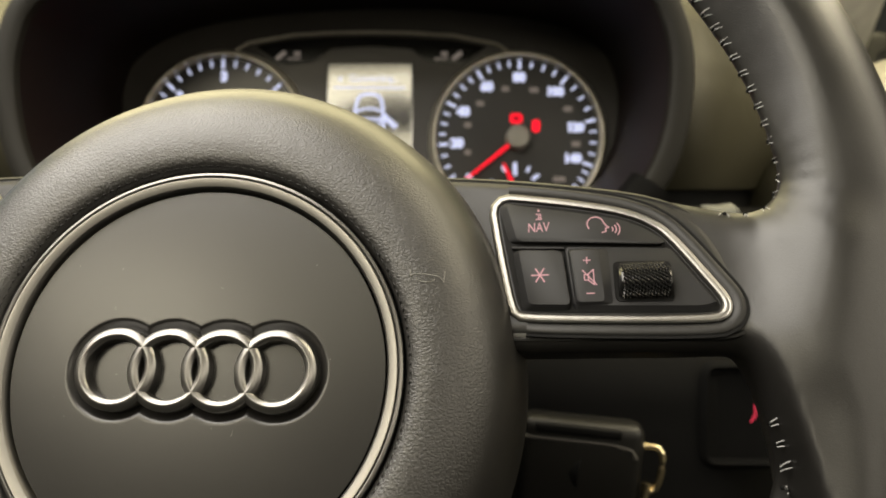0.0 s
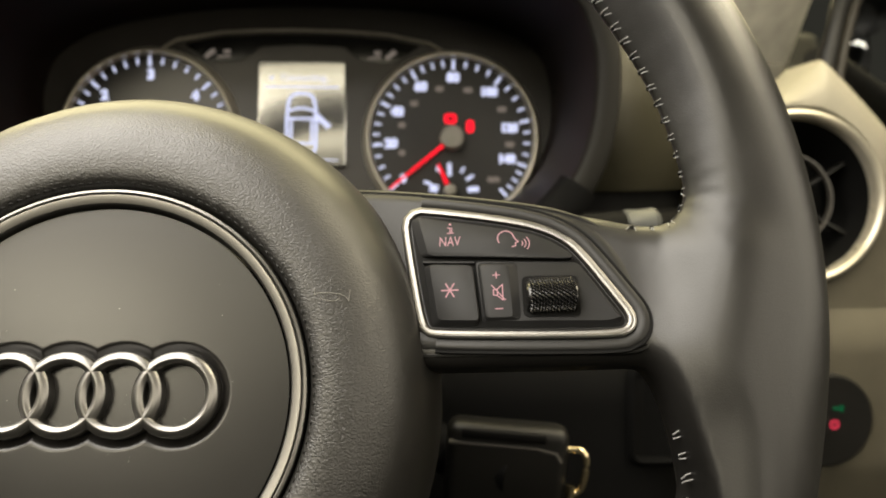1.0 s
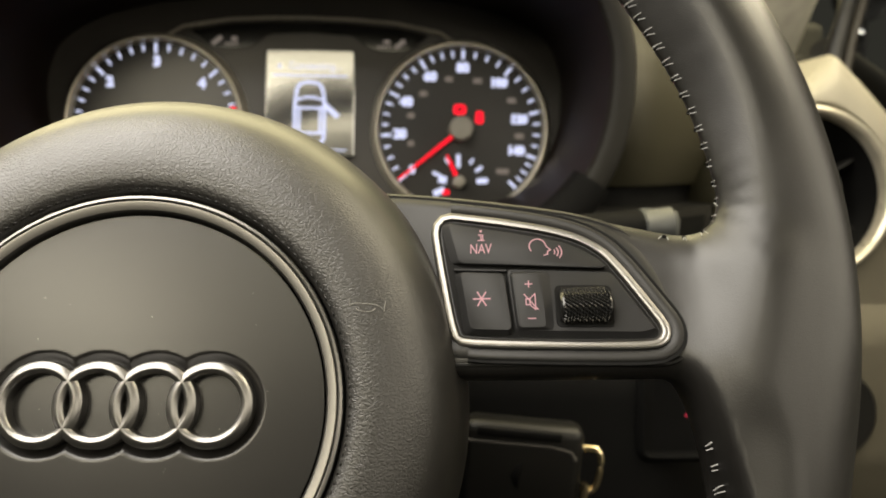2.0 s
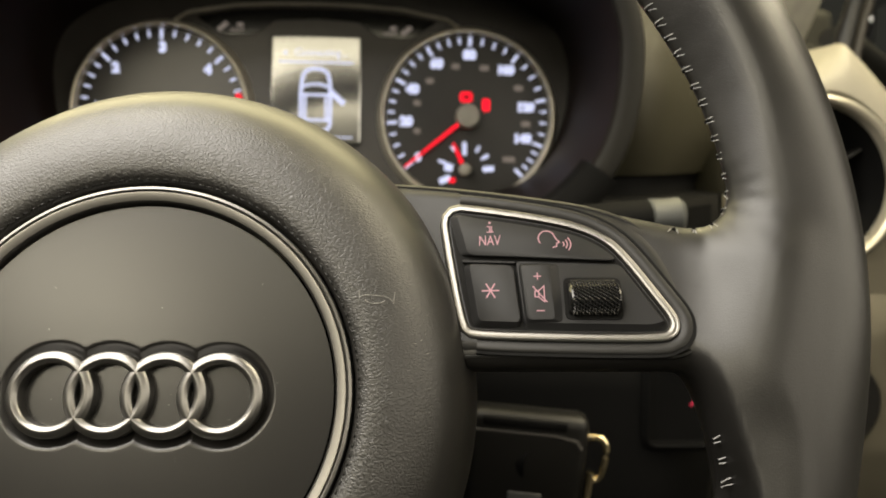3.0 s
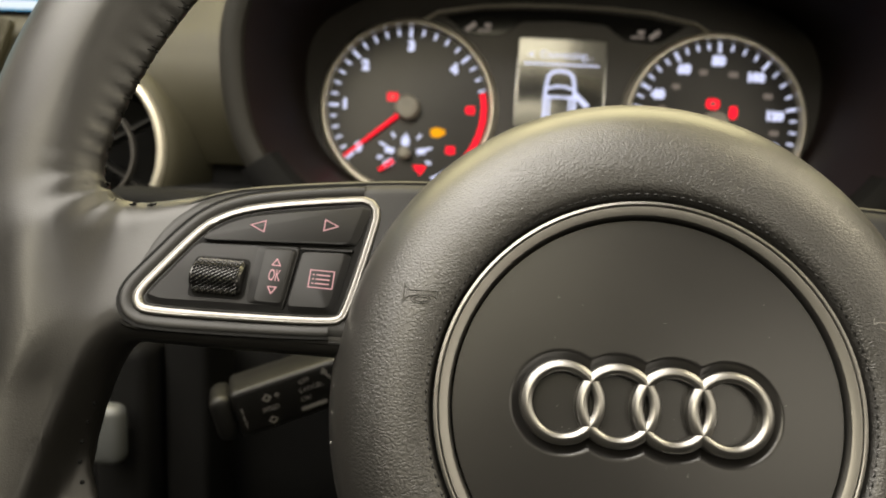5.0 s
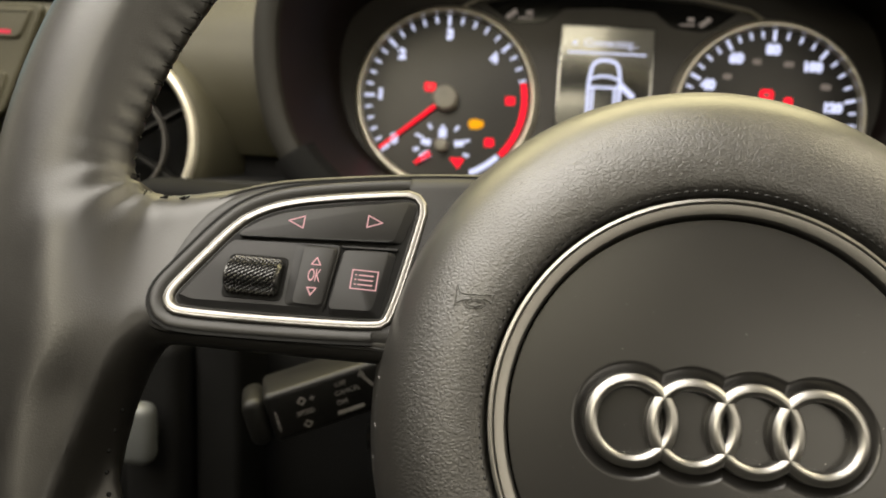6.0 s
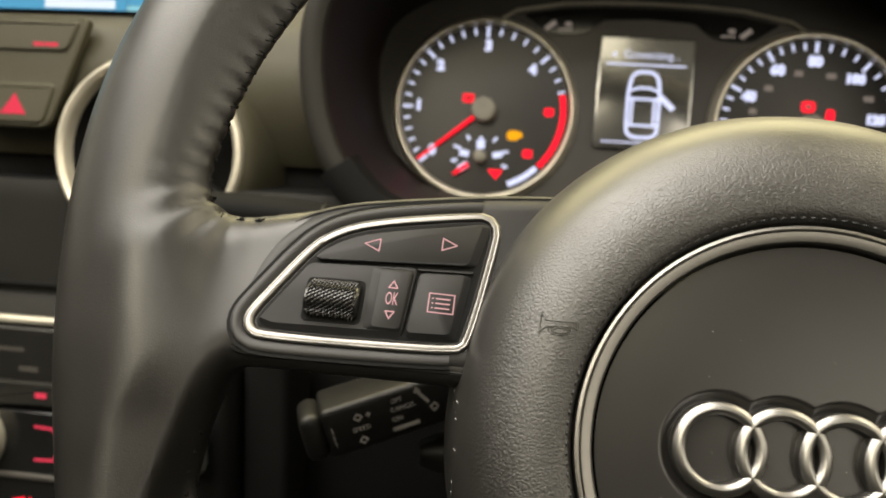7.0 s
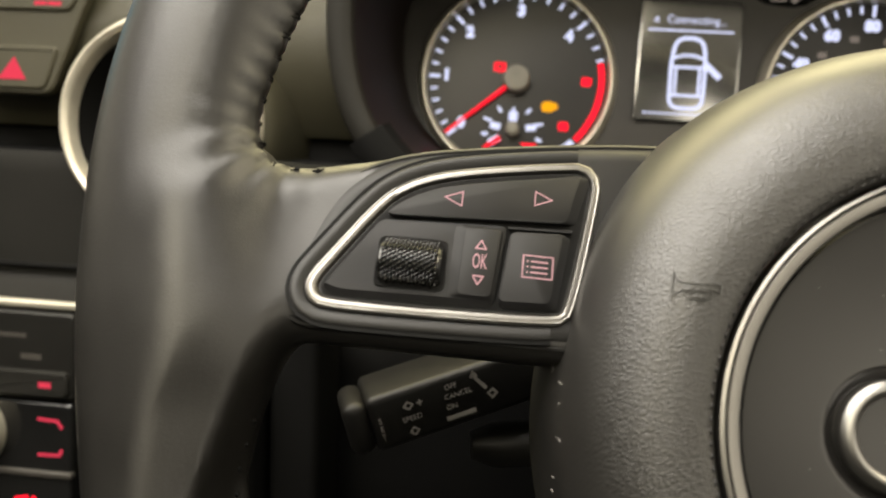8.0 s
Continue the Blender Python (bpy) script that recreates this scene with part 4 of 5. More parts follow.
# the lip's lower corners are separate, slightly wider pieces
for side in (-1, 1):
    run = [i for i, p in enumerate(lip) if p.x * side > 0.112 and p.y < 0.9420]
    bm = bmesh.new()
    rows = [hood_ring(bm, lip, d, y, 0.06) for d, y in ((-0.0040, 0.2330), (-0.0016, 0.2190), (0.0015, 0.2170), (0.0060, 0.2162), (0.0115, 0.2170), (0.0165, 0.2195), (0.0180, 0.2320))]
    for a, b in zip(rows, rows[1:]):
        for i, j in zip(run, run[1:]):
            bm.faces.new((a[i], a[j], b[j], b[i]))
    for i in (run[0], run[-1]):
        bm.faces.new([r[i] for r in rows])
    bmesh.ops.delete(bm, geom=[v for v in bm.verts if not v.link_faces], context="VERTS")
    part("hood_corner", bm, "knee", binnacle, "black lower corner of the hood")
bm = bmesh.new()
tilt = math.tan(radians(6.7))
ins = inset(lip, 0.0133)
r0 = [bm.verts.new((p.x, 0.2248 + 0.06 * (p.y - 0.98), p.y)) for p in ins]
r1 = [bm.verts.new((p.x * 0.985, 0.275 + 0.08 * (p.y - 0.98), 0.982 + (p.y - 0.982) * 0.97)) for p in ins]
r2 = [bm.verts.new((p.x * 0.970, 0.3335 + tilt * (p.y - 0.985), 0.980 + (p.y - 0.980) * 0.89)) for p in ins]
for a, b in ((r0, r1), (r1, r2)):
    for i in range(len(a)):
        bm.faces.new((a[i], a[(i + 1) % len(a)], b[(i + 1) % len(a)], b[i]))
part("hood_lining", bm, "tunnel", binnacle, "blackish brown lining of the hood")
# ---- dashboard fascia: a profile drawn along x, with openings for hood and vents ----
TOP = [(0.60, 1.100), (0.36, 1.086), (0.305, 1.068)]
PROFILE = [(0.305, 1.068), (0.268, 1.040), (0.2475, 1.012), (0.2405, 0.994), (0.2395, 0.980), (0.2420, 0.966), (0.2470, 0.954), (0.2530, 0.9430), (0.2540, 0.9415)]
VENTS = [(-0.2718, 0.2290, 0.9465), (0.313, 0.2900, 0.9360)]


def bend(x):
    """The dash draws back towards the driver's door."""
    t = min(1, max(0, (x - 0.185) / 0.085))
    return 0.064 * t * t * (3 - 2 * t)





def end_z(x, z):
    """The dash top runs down towards the driver's door."""
    t = min(1, max(0, (x - 0.20) / 0.13))
    return z if z < 0.98 else 0.98 + (z - 0.98) * (1 - 0.44 * t * t * (3 - 2 * t))


def end_x(x, z):
    return min(x, 0.350 + max(0.0, 1.030 - z) * 0.85) if x > 0.3 else x


def fine(profile, gap):
    out = []
    for (y0, z0), (y1, z1) in zip(profile, profile[1:]):
        n = max(1, int(math.hypot(y1 - y0, z1 - z0) / gap))
        out += [(y0 + (y1 - y0) * k / n, z0 + (z1 - z0) * k / n) for k in range(n)]
    return out + [profile[-1]]


def in_lip(x, z):
    n, hit = len(lip), False
    for i in range(n):
        a, b = lip[i], lip[i - 1]
        if (a.y > z) != (b.y > z) and x < (b.x - a.x) * (z - a.y) / (b.y - a.y) + a.x:
            hit = not hit
    return hit


def sheet(profile, x0, x1, gap=0.005, holes=True, bm=None):
    bm = bm or bmesh.new()
    rows, xs = fine(profile, gap), np.arange(x0, x1 + gap / 2, gap)
    grid = [[bm.verts.new((end_x(x, end_z(x, z)), y + bend(x), end_z(x, z))) for x in xs] for y, z in rows]
    for i in range(len(rows) - 1):
        for k in range(len(xs) - 1):
            cx, cz, cy = (xs[k] + xs[k + 1]) / 2, (rows[i][1] + rows[i + 1][1]) / 2, rows[i][0]
            if holes:
                if cy < 0.34 and in_lip(cx * 1.03, 0.985 + (cz - 0.985) * 1.04):
                    continue
                if any(math.hypot(cx - vx, cz - vz) < 0.050 for vx, vy, vz in VENTS):
                    continue
            bm.faces.new((grid[i][k], grid[i][k + 1], grid[i + 1][k + 1], grid[i + 1][k]))
    loose = [v for v in bm.verts if not v.link_faces]
    bmesh.ops.delete(bm, geom=loose, context="VERTS")
    return bm


dash = thing("dashboard", pose(0, 0, 0), "soft grey plastic dashboard running across the car", "dashboard", kind="structure")
part("dash_top", sheet(TOP, -0.95, 0.42, 0.012), "dashtop", dash, "dark dash top under the windscreen")
part("upper_fascia", sheet(PROFILE, -0.95, 0.30), "fascia", dash, "soft grained grey upper fascia")
# dark joint, then the lower fascia
JOINT = [(0.2540, 0.9415), (0.2600, 0.9412), (0.2600, 0.9300), (0.2260, 0.9290)]
part("fascia_joint", sheet(JOINT, -0.95, 0.42, 0.005), "gap", dash)
LOWER = [(0.2260, 0.9290), (0.2240, 0.9240), (0.2210, 0.8660), (0.2160, 0.8610), (0.2080, 0.8450), (0.2050, 0.7700), (0.2400, 0.6200), (0.3800, 0.4500)]
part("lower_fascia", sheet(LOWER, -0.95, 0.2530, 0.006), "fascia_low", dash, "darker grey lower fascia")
# dimmer copy of the end panel's plastic, standing for less light
part("lower_fascia_end", sheet(LOWER, 0.2530, 0.45, 0.006), "dash_side", dash, "lower fascia round the light switch, the end panel's plastic darkened for shade")
# pale end panel of the dash round the driver's vent, window light in its colour
END = [(0.339, 1.025), (0.361, 1.002), (0.384, 0.977), (0.402, 0.945), (0.405, 0.900), (0.390, 0.862), (0.262, 0.862), (0.256, 0.960), (0.296, 0.993), (0.322, 1.010)]


def end_radius(a):
    """From the vent's middle to the panel's outline."""
    c, s, best = math.cos(a), math.sin(a), 0.06
    for (x0, z0), (x1, z1) in zip(END, END[1:] + END[:1]):
        x0, z0, x1, z1 = x0 - 0.313, z0 - 0.936, x1 - 0.313, z1 - 0.936
        det = c * (z0 - z1) - s * (x0 - x1)
        if abs(det) > 1e-9:
            t, u = (x0 * (z0 - z1) - z0 * (x0 - x1)) / det, (c * z0 - s * x0) / det
            if t > 0 and 0 <= u <= 1:
                best = t
    return max(best, 0.0575)


bm, rings = bmesh.new(), []
for k in range(180):
    a = 2 * math.pi * k / 180
    reach = end_radius(a)
    row = []
    for f, dy in ((0.0, 0.004), (0.06, 0.0005), (0.3, 0.0), (0.6, 0.003), (0.85, 0.008), (0.96, 0.012), (1.0, 0.018), (1.0, 0.060)):
        r = 0.0560 + (reach - 0.0560) * f
        row.append(bm.verts.new((0.313 + r * math.cos(a), 0.2930 + 0.20 * (r - 0.056) + dy, 0.936 + r * math.sin(a))))
    rings.append(row)
for k in range(180):
    p, q = rings[k], rings[(k + 1) % 180]
    for i in range(len(p) - 1):
        bm.faces.new((p[i], q[i], q[i + 1], p[i + 1]))
part("dash_end_panel", bm, "dash_end", dash, "cream end panel round the vent, made paler for window light")
# demister slots
for k, (sx, sz) in enumerate(((0.2370, 1.0290), (0.2470, 1.0255), (0.2570, 1.0215), (0.2670, 1.0180))):
    sy = 0.283
    bm = tube([(sx - 0.006, sy + 0.0005, sz - 0.0026), (sx, sy + 0.0025, sz), (sx + 0.006, sy + 0.0045, sz + 0.0026)], [0.0016, 0.0022, 0.0016], 8)
    part("demister_slot", bm, "gap", dash, "black demister slot")
# bright line and two dark panel joints on the centre panel
part("chrome_strip", block(-0.95, -0.262, 0.2088, 0.2200, 0.8512, 0.8548, 0.0010), "silver", dash, "thin champagne strip across the centre panel")
part("panel_joint", block(-0.95, -0.255, 0.2185, 0.2225, 0.8700, 0.8722, 0.0004), "gap", dash)


def air_vent(x, y, z, turn=0.0, size=1.0):
    vent = thing("air_vent", pose(x, y, z, 84, 0, turn) @ Matrix.Scale(size, 4), "round black air vent with a satin silver ring", "air vent", "round air vents")
    part("vent_barrel", lathe([(0.0540, 0.0020), (0.0560, 0.0010), (0.0600, -0.0060), (0.0650, -0.0180), (0.0690, -0.0340)], 72), "fascia", vent, "conical beige vent housing")
    part("vent_ring", lathe([(0.0548, -0.010), (0.0546, 0.0030), (0.0538, 0.0050), (0.0522, 0.0058), (0.0506, 0.0050), (0.0496, 0.0030), (0.0490, -0.006)], 96), "silver", vent, "satin silver outer ring")
    part("vent_bowl", lathe([(0.0492, -0.004), (0.0478, -0.010), (0.0440, -0.022), (0.0380, -0.040), (0.001, -0.042)], 72, cap=True), "gap", vent, "black bowl")
    part("inner_ring", lathe([(0.0275, -0.0140), (0.0282, -0.0108), (0.0295, -0.0108), (0.0302, -0.0140)], 64, closed=True), "plate", vent, "thin dark grey inner ring")
    part("vent_hub", lathe([(0.0085, -0.020), (0.0085, -0.008), (0.0070, -0.0062), (0.001, -0.0058)], 36, cap=True), "stalk", vent)
    for k in range(6):
        a = radians(30 + 60 * k)
        c, s = math.cos(a), math.sin(a)
        bm = bmesh.new()
        box(bm, 0.008, 0.045, -0.0007, 0.0007, -0.024, -0.014, lambda p, q, h: Vector((p * c - q * s, p * s + q * c, h)))
        part("vane", bm, "stalk", vent, smooth=False)
    return vent


air_vent(*VENTS[0], size=0.972)
air_vent(*VENTS[1])

# passenger side of the centre: switch strip with hazard switch
strip = thing("hazard_switch_panel", pose(-0.348, 0.2335, 0.985, 80, 0, 0), "dark grey centre switch strip with a red hazard triangle", "switch panel")
part("strip_body", loft(rounded([(-0.030, -0.028), (0.018, -0.028), (0.038, 0.034), (-0.050, 0.034)], 0.006, 4), [(0, -0.004), (0, 0.0008), (0.0010, 0.0016), (0.002, 0.0014)]), "fascia", strip)
key = part("hazard_key", loft(rounded([(-0.026, -0.026), (0.015, -0.026), (0.021, -0.004), (-0.032, -0.004)], 0.004, 4), [(0, 0.001), (0, 0.0022), (0.001, 0.0030), (0.003, 0.0030)]), "fascia", strip)
part("hazard_triangle", loft([Vector(p) for p in ((-0.0100, -0.0215), (0.0052, -0.0215), (-0.0020, -0.0100))], [(0, 0.0030), (0.0002, 0.0034)]), "redprint", key, "red backlit hazard triangle")
key = part("upper_key", loft(rounded([(-0.036, 0.014), (0.026, 0.014), (0.033, 0.031), (-0.044, 0.031)], 0.004, 4), [(0, 0.001), (0, 0.0022), (0.001, 0.0030), (0.003, 0.0030)]), "fascia", strip)
part("key_print", stroke([[(0.0075, 0.0175), (0.0125, 0.0175)], [(0.0145, 0.0175), (0.0205, 0.0174)]], 0.0020, flat, 0.0030), "redprint", key, "red backlit print too small to read")

# pop-up map screen on the dash top
screen = thing("map_screen", pose(-0.470, 0.262, 1.0705, 80, 0, 0), "raised colour screen with a blue map on it", "screen")
part("screen_body", loft(rounded([(-0.16, -0.0492), (0.2370, -0.0492), (0.2450, -0.0300), (0.2470, 0.060), (-0.16, 0.060)], 0.004, 4), [(0, -0.012), (0, 0.0), (0.002, 0.0015), (0.004, 0.0012)], cap_first=True), "glassblack", screen)
part("screen_map", loft([Vector(p) for p in ((-0.15, -0.0475), (0.1725, -0.0475), (0.1725, 0.050), (-0.15, 0.050))], [(0, 0.0012), (0, 0.0016)]), "map", screen, "blue glowing map picture")
part("map_patch", loft(rounded([(-0.145, -0.0440), (0.086, -0.0440), (0.092, 0.010), (0.070, 0.046), (-0.145, 0.046)], 0.008, 4), [(0, 0.0015), (0, 0.0018)]), "map_land", screen, "pale cyan land on the map")
part("map_patch", loft(rounded([(0.072, -0.0415), (0.094, -0.0415), (0.090, -0.022), (0.076, -0.024)], 0.004, 4), [(0, 0.0017), (0, 0.0020)]), "map_pink", screen, "violet patch on the map")
for u0, u1, v0, v1, mat in ((0.1730, 0.2355, -0.0475, -0.0443, "map_land"), (0.1730, 0.2370, -0.0440, -0.0384, "map"), (0.2050, 0.2315, -0.0360, -0.0310, "map_white"), (0.2050, 0.2350, -0.0304, -0.0265, "map")):
    part("screen_field", loft(rounded([(u0, v0), (u1, v0), (u1, v1), (u0, v1)], 0.0010, 3), [(0, 0.0012), (0, 0.0016)]), mat, screen)
for k in range(6):
    part("screen_bar", stroke([[(0.125 + 0.007 * k, -0.0440), (0.129 + 0.007 * k, -0.0440)]], 0.0050, flat, 0.0016), "map_white", screen)

# ---- radio and climate controls on the centre panel ----
radio = thing("radio_unit", pose(-0.420, 0.2050, 0.828, 86, 0, 0), "dark radio unit with red backlit keys", "car radio")
part("radio_front", loft(rounded([(-0.125, -0.022), (0.112, -0.022), (0.112, 0.022), (-0.125, 0.022)], 0.003, 4), [(0, -0.02), (0, 0.0), (0.001, 0.001), (0.002, 0.001)]), "stalk", radio)
for k in range(4):
    key = part("radio_key", loft(rounded([(0.110 - 0.052 * k - 0.045, -0.0200), (0.110 - 0.052 * k, -0.0200), (0.110 - 0.052 * k, -0.0070), (0.110 - 0.052 * k - 0.045, -0.0070)], 0.003, 4), [(0, 0.001), (0, 0.003), (0.001, 0.004), (0.003, 0.004)]), "fascia_low", radio)
    part("key_print", stroke([[(0.0965 - 0.052 * k, -0.0137), (0.1010 - 0.052 * k, -0.0137)]], 0.0030, flat, 0.0041), "redprint", key)
    part("radio_print", stroke([[(0.0850 - 0.052 * k, -0.0005), (0.0940 - 0.052 * k, -0.0005)]], 0.0030, flat, 0.0011), "plate", radio)
part("radio_print", stroke([[(0.064, 0.0100), (0.086, 0.0100)]], 0.0022, flat, 0.0011), "plate", radio)
climate = thing("climate_unit", pose(-0.420, 0.2000, 0.775, 86, 0, 0), "black climate control unit with red lit marks and a silver knob", "climate control")
part("climate_front", loft(rounded([(-0.125, -0.028), (0.112, -0.028), (0.112, 0.030), (-0.125, 0.030)], 0.003, 4), [(0, -0.02), (0, 0.0), (0.001, 0.001), (0.002, 0.001)]), "glassblack", climate)
part("climate_mark", stroke([[(0.0945, 0.0215), (0.1045, 0.0210), (0.1068, 0.0178)]], 0.0016, flat, 0.0011), "redprint", climate)
part("climate_mark", stroke([[(0.0945, 0.0030), (0.1055, 0.0034), (0.1068, 0.0060)]], 0.0016, flat, 0.0011), "redprint", climate)
part("climate_strip", block(-0.125, 0.113, -0.0080, -0.0050, -0.001, 0.003, 0.0006), "plate", climate)
part("climate_knob", lathe([(0.021, 0.0), (0.021, 0.012), (0.0195, 0.014), (0.001, 0.0142)], 48, lambda u, v, h: Vector((0.056 + u, 0.013 + v, h)), cap=True), "silver", climate, "satin silver knob")
part("climate_mark", stroke([[(0.082, -0.0215), (0.088, -0.0200)], [(0.090, -0.0225), (0.092, -0.0200)]], 0.0024, flat, 0.0011), "red", climate)

# ---- steering column, stalks, key ----
# covers wear the gap's near-black in place of shade behind the wheel
column = thing("column_shroud", pose(0, 0, 0), "black steering column shroud, the wheel's shade put into its colour", "steering column")
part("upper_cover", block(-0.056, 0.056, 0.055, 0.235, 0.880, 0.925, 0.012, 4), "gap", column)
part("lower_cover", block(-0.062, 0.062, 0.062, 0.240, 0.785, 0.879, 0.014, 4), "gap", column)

cruise = thing("cruise_stalk", pose(-0.0914, 0.1216, 0.865, 0, -17, 20) @ Matrix.Scale(0.75, 4), "black cruise control stalk with white print", "control stalk")
body = part("stalk_body", block(-0.0675, 0.050, -0.010, 0.024, -0.0115, 0.0145, 0.0035, 3), "stalk", cruise)
part("stalk_cap", block(-0.0785, -0.0670, -0.0095, 0.020, -0.0108, 0.0140, 0.0048, 4), "stalk", cruise, "ribbed end button of the stalk")
fr = lambda u, v, h: Vector((u, -0.0101 - h, v))
part("stalk_print", text_bm("SPEED", 0.0034, fr, 0.0, (-0.0490, 0.0), shear=0.0), "white_print", body, "white SPEED lettering")
bm = stroke([[(-0.0515, 0.0062), (-0.0495, 0.0080), (-0.0475, 0.0062), (-0.0495, 0.0044)]], 0.0009, fr, 0.0, closed=True)
stroke([[(-0.0515, -0.0062), (-0.0495, -0.0080), (-0.0475, -0.0062), (-0.0495, -0.0044)]], 0.0007, fr, 0.0, closed=True, bm=bm)
stroke([[(-0.0455, 0.0062), (-0.0430, 0.0062)], [(-0.0442, 0.0074), (-0.0442, 0.0050)]], 0.0006, fr, 0.0, bm=bm)
part("stalk_print", bm, "white_print", body)
for letter, v in (("S", 0.0040), ("E", 0.0), ("T", -0.0040)):
    part("stalk_print", text_bm(letter, 0.0040, fr, 0.0, (-0.0632, v - 0.0008), squeeze=0.8), "white_print", body)
bm = text_bm("OFF", 0.0034, fr, 0.0, (-0.0290, 0.0085))
for body_text, y, x in (("CANCEL", 0.0040, -0.0265), ("ON", -0.0010, -0.0305)):
    more = text_bm(body_text, 0.0034, fr, 0.0, (x, y))
    tmp = bpy.data.meshes.new("more")
    more.to_mesh(tmp)
    more.free()
    bm.from_mesh(tmp)
    bpy.data.meshes.remove(tmp)
stroke([[(-0.0335, -0.0060), (-0.0210, -0.0060)]], 0.0020, fr, 0.0, bm=bm)
stroke([[(-0.0172, 0.0085), (-0.0160, 0.0066), (-0.0148, 0.0047), (-0.0136, 0.0028)]], 0.0016, fr, 0.0, bm=bm)
stroke([[(-0.0190, 0.0096), (-0.0178, 0.0116), (-0.0166, 0.0096)]], 0.0012, fr, 0.0, bm=bm, closed=True)
stroke([[(-0.0130, -0.0002), (-0.0106, 0.0010), (-0.0092, -0.0012), (-0.0116, -0.0030)]], 0.0010, fr, 0.0, bm=bm, closed=True)
part("stalk_print", bm, "white_print", body, "white OFF CANCEL ON print")

tilt_stalk = thing("indicator_stalk", pose(-0.064, 0.135, 0.838, 0, -6, 10), "short black stalk behind the cruise stalk", "control stalk")
part("stalk_body", tube([(0.012, 0, 0.0), (-0.010, 0, 0.0), (-0.032, 0, 0.001), (-0.040, 0, 0.0015)], [0.009, 0.0085, 0.0080, 0.0050], 16), "stalk", tilt_stalk)


def long_stalk(name, side, reach, label):
    """A flattened arm from the column, rising slightly towards its rounded end."""
    st = thing(name, pose(side * 0.055, 0.170, 0.905), label, "control stalk")
    path = [(0.0, 0.0, 0.0), (0.30, -0.002, 0.0120), (0.68, -0.008, 0.0195), (0.88, -0.011, 0.0215), (0.965, -0.0125, 0.0222), (1.0, -0.013, 0.0224)]
    part("stalk_body", tube([(side * reach * f, y, z) for f, y, z in path], [0.011, 0.0105, 0.0105, 0.0108, 0.0092, 0.0050], 20, squash=0.75), "knee", st)
    part("grip_ring", lathe([(0.0104, -0.0008), (0.0109, 0.0), (0.0104, 0.0008)], 28, lambda u, v, h: Vector((side * (reach * 0.62 + h), -0.0072 + v * 0.98, 0.0186 + u * 0.76))), "stalk", st)
    return st


long_stalk("light_stalk", -1, 0.160, "long dark grey stalk reaching past the spoke")
wiper = long_stalk("wiper_stalk", 1, 0.131, "long dark stalk with a pale grey end")
part("grip_end", tube([(0.114, -0.0115, 0.0216), (0.1155, -0.0115, 0.0217), (0.121, -0.012, 0.0221), (0.127, -0.0125, 0.0224), (0.1295, -0.0128, 0.0225)], [0.0102, 0.0112, 0.0104, 0.0112, 0.0085], 20, squash=0.76), "greytrim", wiper, "pale grey ribbed end")

fob = thing("car_key", pose(0.118, 0.140, 0.8305, 0, 5, -4), "black key fob with a bright loop in the ignition", "car key")
part("fob_body", block(-0.030, 0.022, -0.008, 0.008, -0.030, 0.0145, 0.005, 4), "stalk", fob, "black plastic key fob")
part("fob_slot", block(-0.024, 0.012, -0.0086, -0.004, 0.0085, 0.0125, 0.0010), "gap", fob)
part("fob_trim", tube([(-0.029, -0.0072, 0.0060), (0.008, -0.0072, 0.0060), (0.0165, -0.0074, 0.0045), (0.0185, -0.0076, 0.0010)], 0.0011, 8), "plate", fob)
loop = [(0.0215, -0.004, 0.006), (0.0275, -0.005, 0.0065), (0.0300, -0.006, 0.003), (0.0290, -0.006, -0.010), (0.0255, -0.006, -0.013), (0.0225, -0.005, -0.011)]
for _ in range(2):
    loop = [loop[0]] + [tuple(a[i] * (1 - f) + b[i] * f for i in range(3)) for a, b in zip(loop, loop[1:]) for f in (0.25, 0.75)] + [loop[-1]]
part("key_loop", tube(loop, 0.0015, 10), "brass", fob, "polished metal key loop")
part("key_blade", tube([(0.0240, -0.006, -0.009), (0.0235, -0.007, -0.020), (0.0205, -0.008, -0.040)], [0.0019, 0.0016, 0.0016], 10), "brass", fob, "dangling brass-coloured link")
part("fob_label", block(-0.0105, 0.004, -0.0090, -0.0078, -0.0290, -0.0200, 0.0004), "greytrim", fob, "pale label on the fob")
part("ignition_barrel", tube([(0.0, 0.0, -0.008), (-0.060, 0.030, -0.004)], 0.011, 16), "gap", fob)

# ---- driver's side: switch recess, light switch, small lever ----
rec = thing("switch_recess", pose(0.2120, 0.2010, 0.8280, 88, 0, 0), "dark recessed switch panel with red lit marks", "switch panel")
edge = rounded([(-0.027, -0.026), (0.060, -0.026), (0.060, 0.026), (-0.027, 0.026)], 0.007, 4)
part("recess_frame", loft(edge, [(-0.002, 0.0), (0, 0.0024), (0.0012, 0.0030), (0.0024, 0.0022), (0.0030, -0.0020)], cap_last=True), "knee", rec)
part("recess_mark", stroke([[(-0.0005, 0.0040), (0.0, 0.0010), (-0.0008, -0.0020), (-0.0022, -0.0040)]], 0.0013, flat, -0.0018), "redprint", rec, "red lit mark")
part("recess_mark", stroke([[(0.0245, 0.0035), (0.0210, -0.0015)]], 0.0022, flat, -0.0018), "redprint", rec, "red lit mark")

knob = thing("light_switch", pose(0.3250, 0.2700, 0.8000, 88, 0, 0), "round black light switch with green and red symbols", "light switch")
part("switch_dial", lathe([(0.0290, -0.004), (0.0290, 0.0022), (0.0275, 0.0034), (0.0200, 0.0030), (0.001, 0.0030)], 48, cap=True), "stalk", knob)
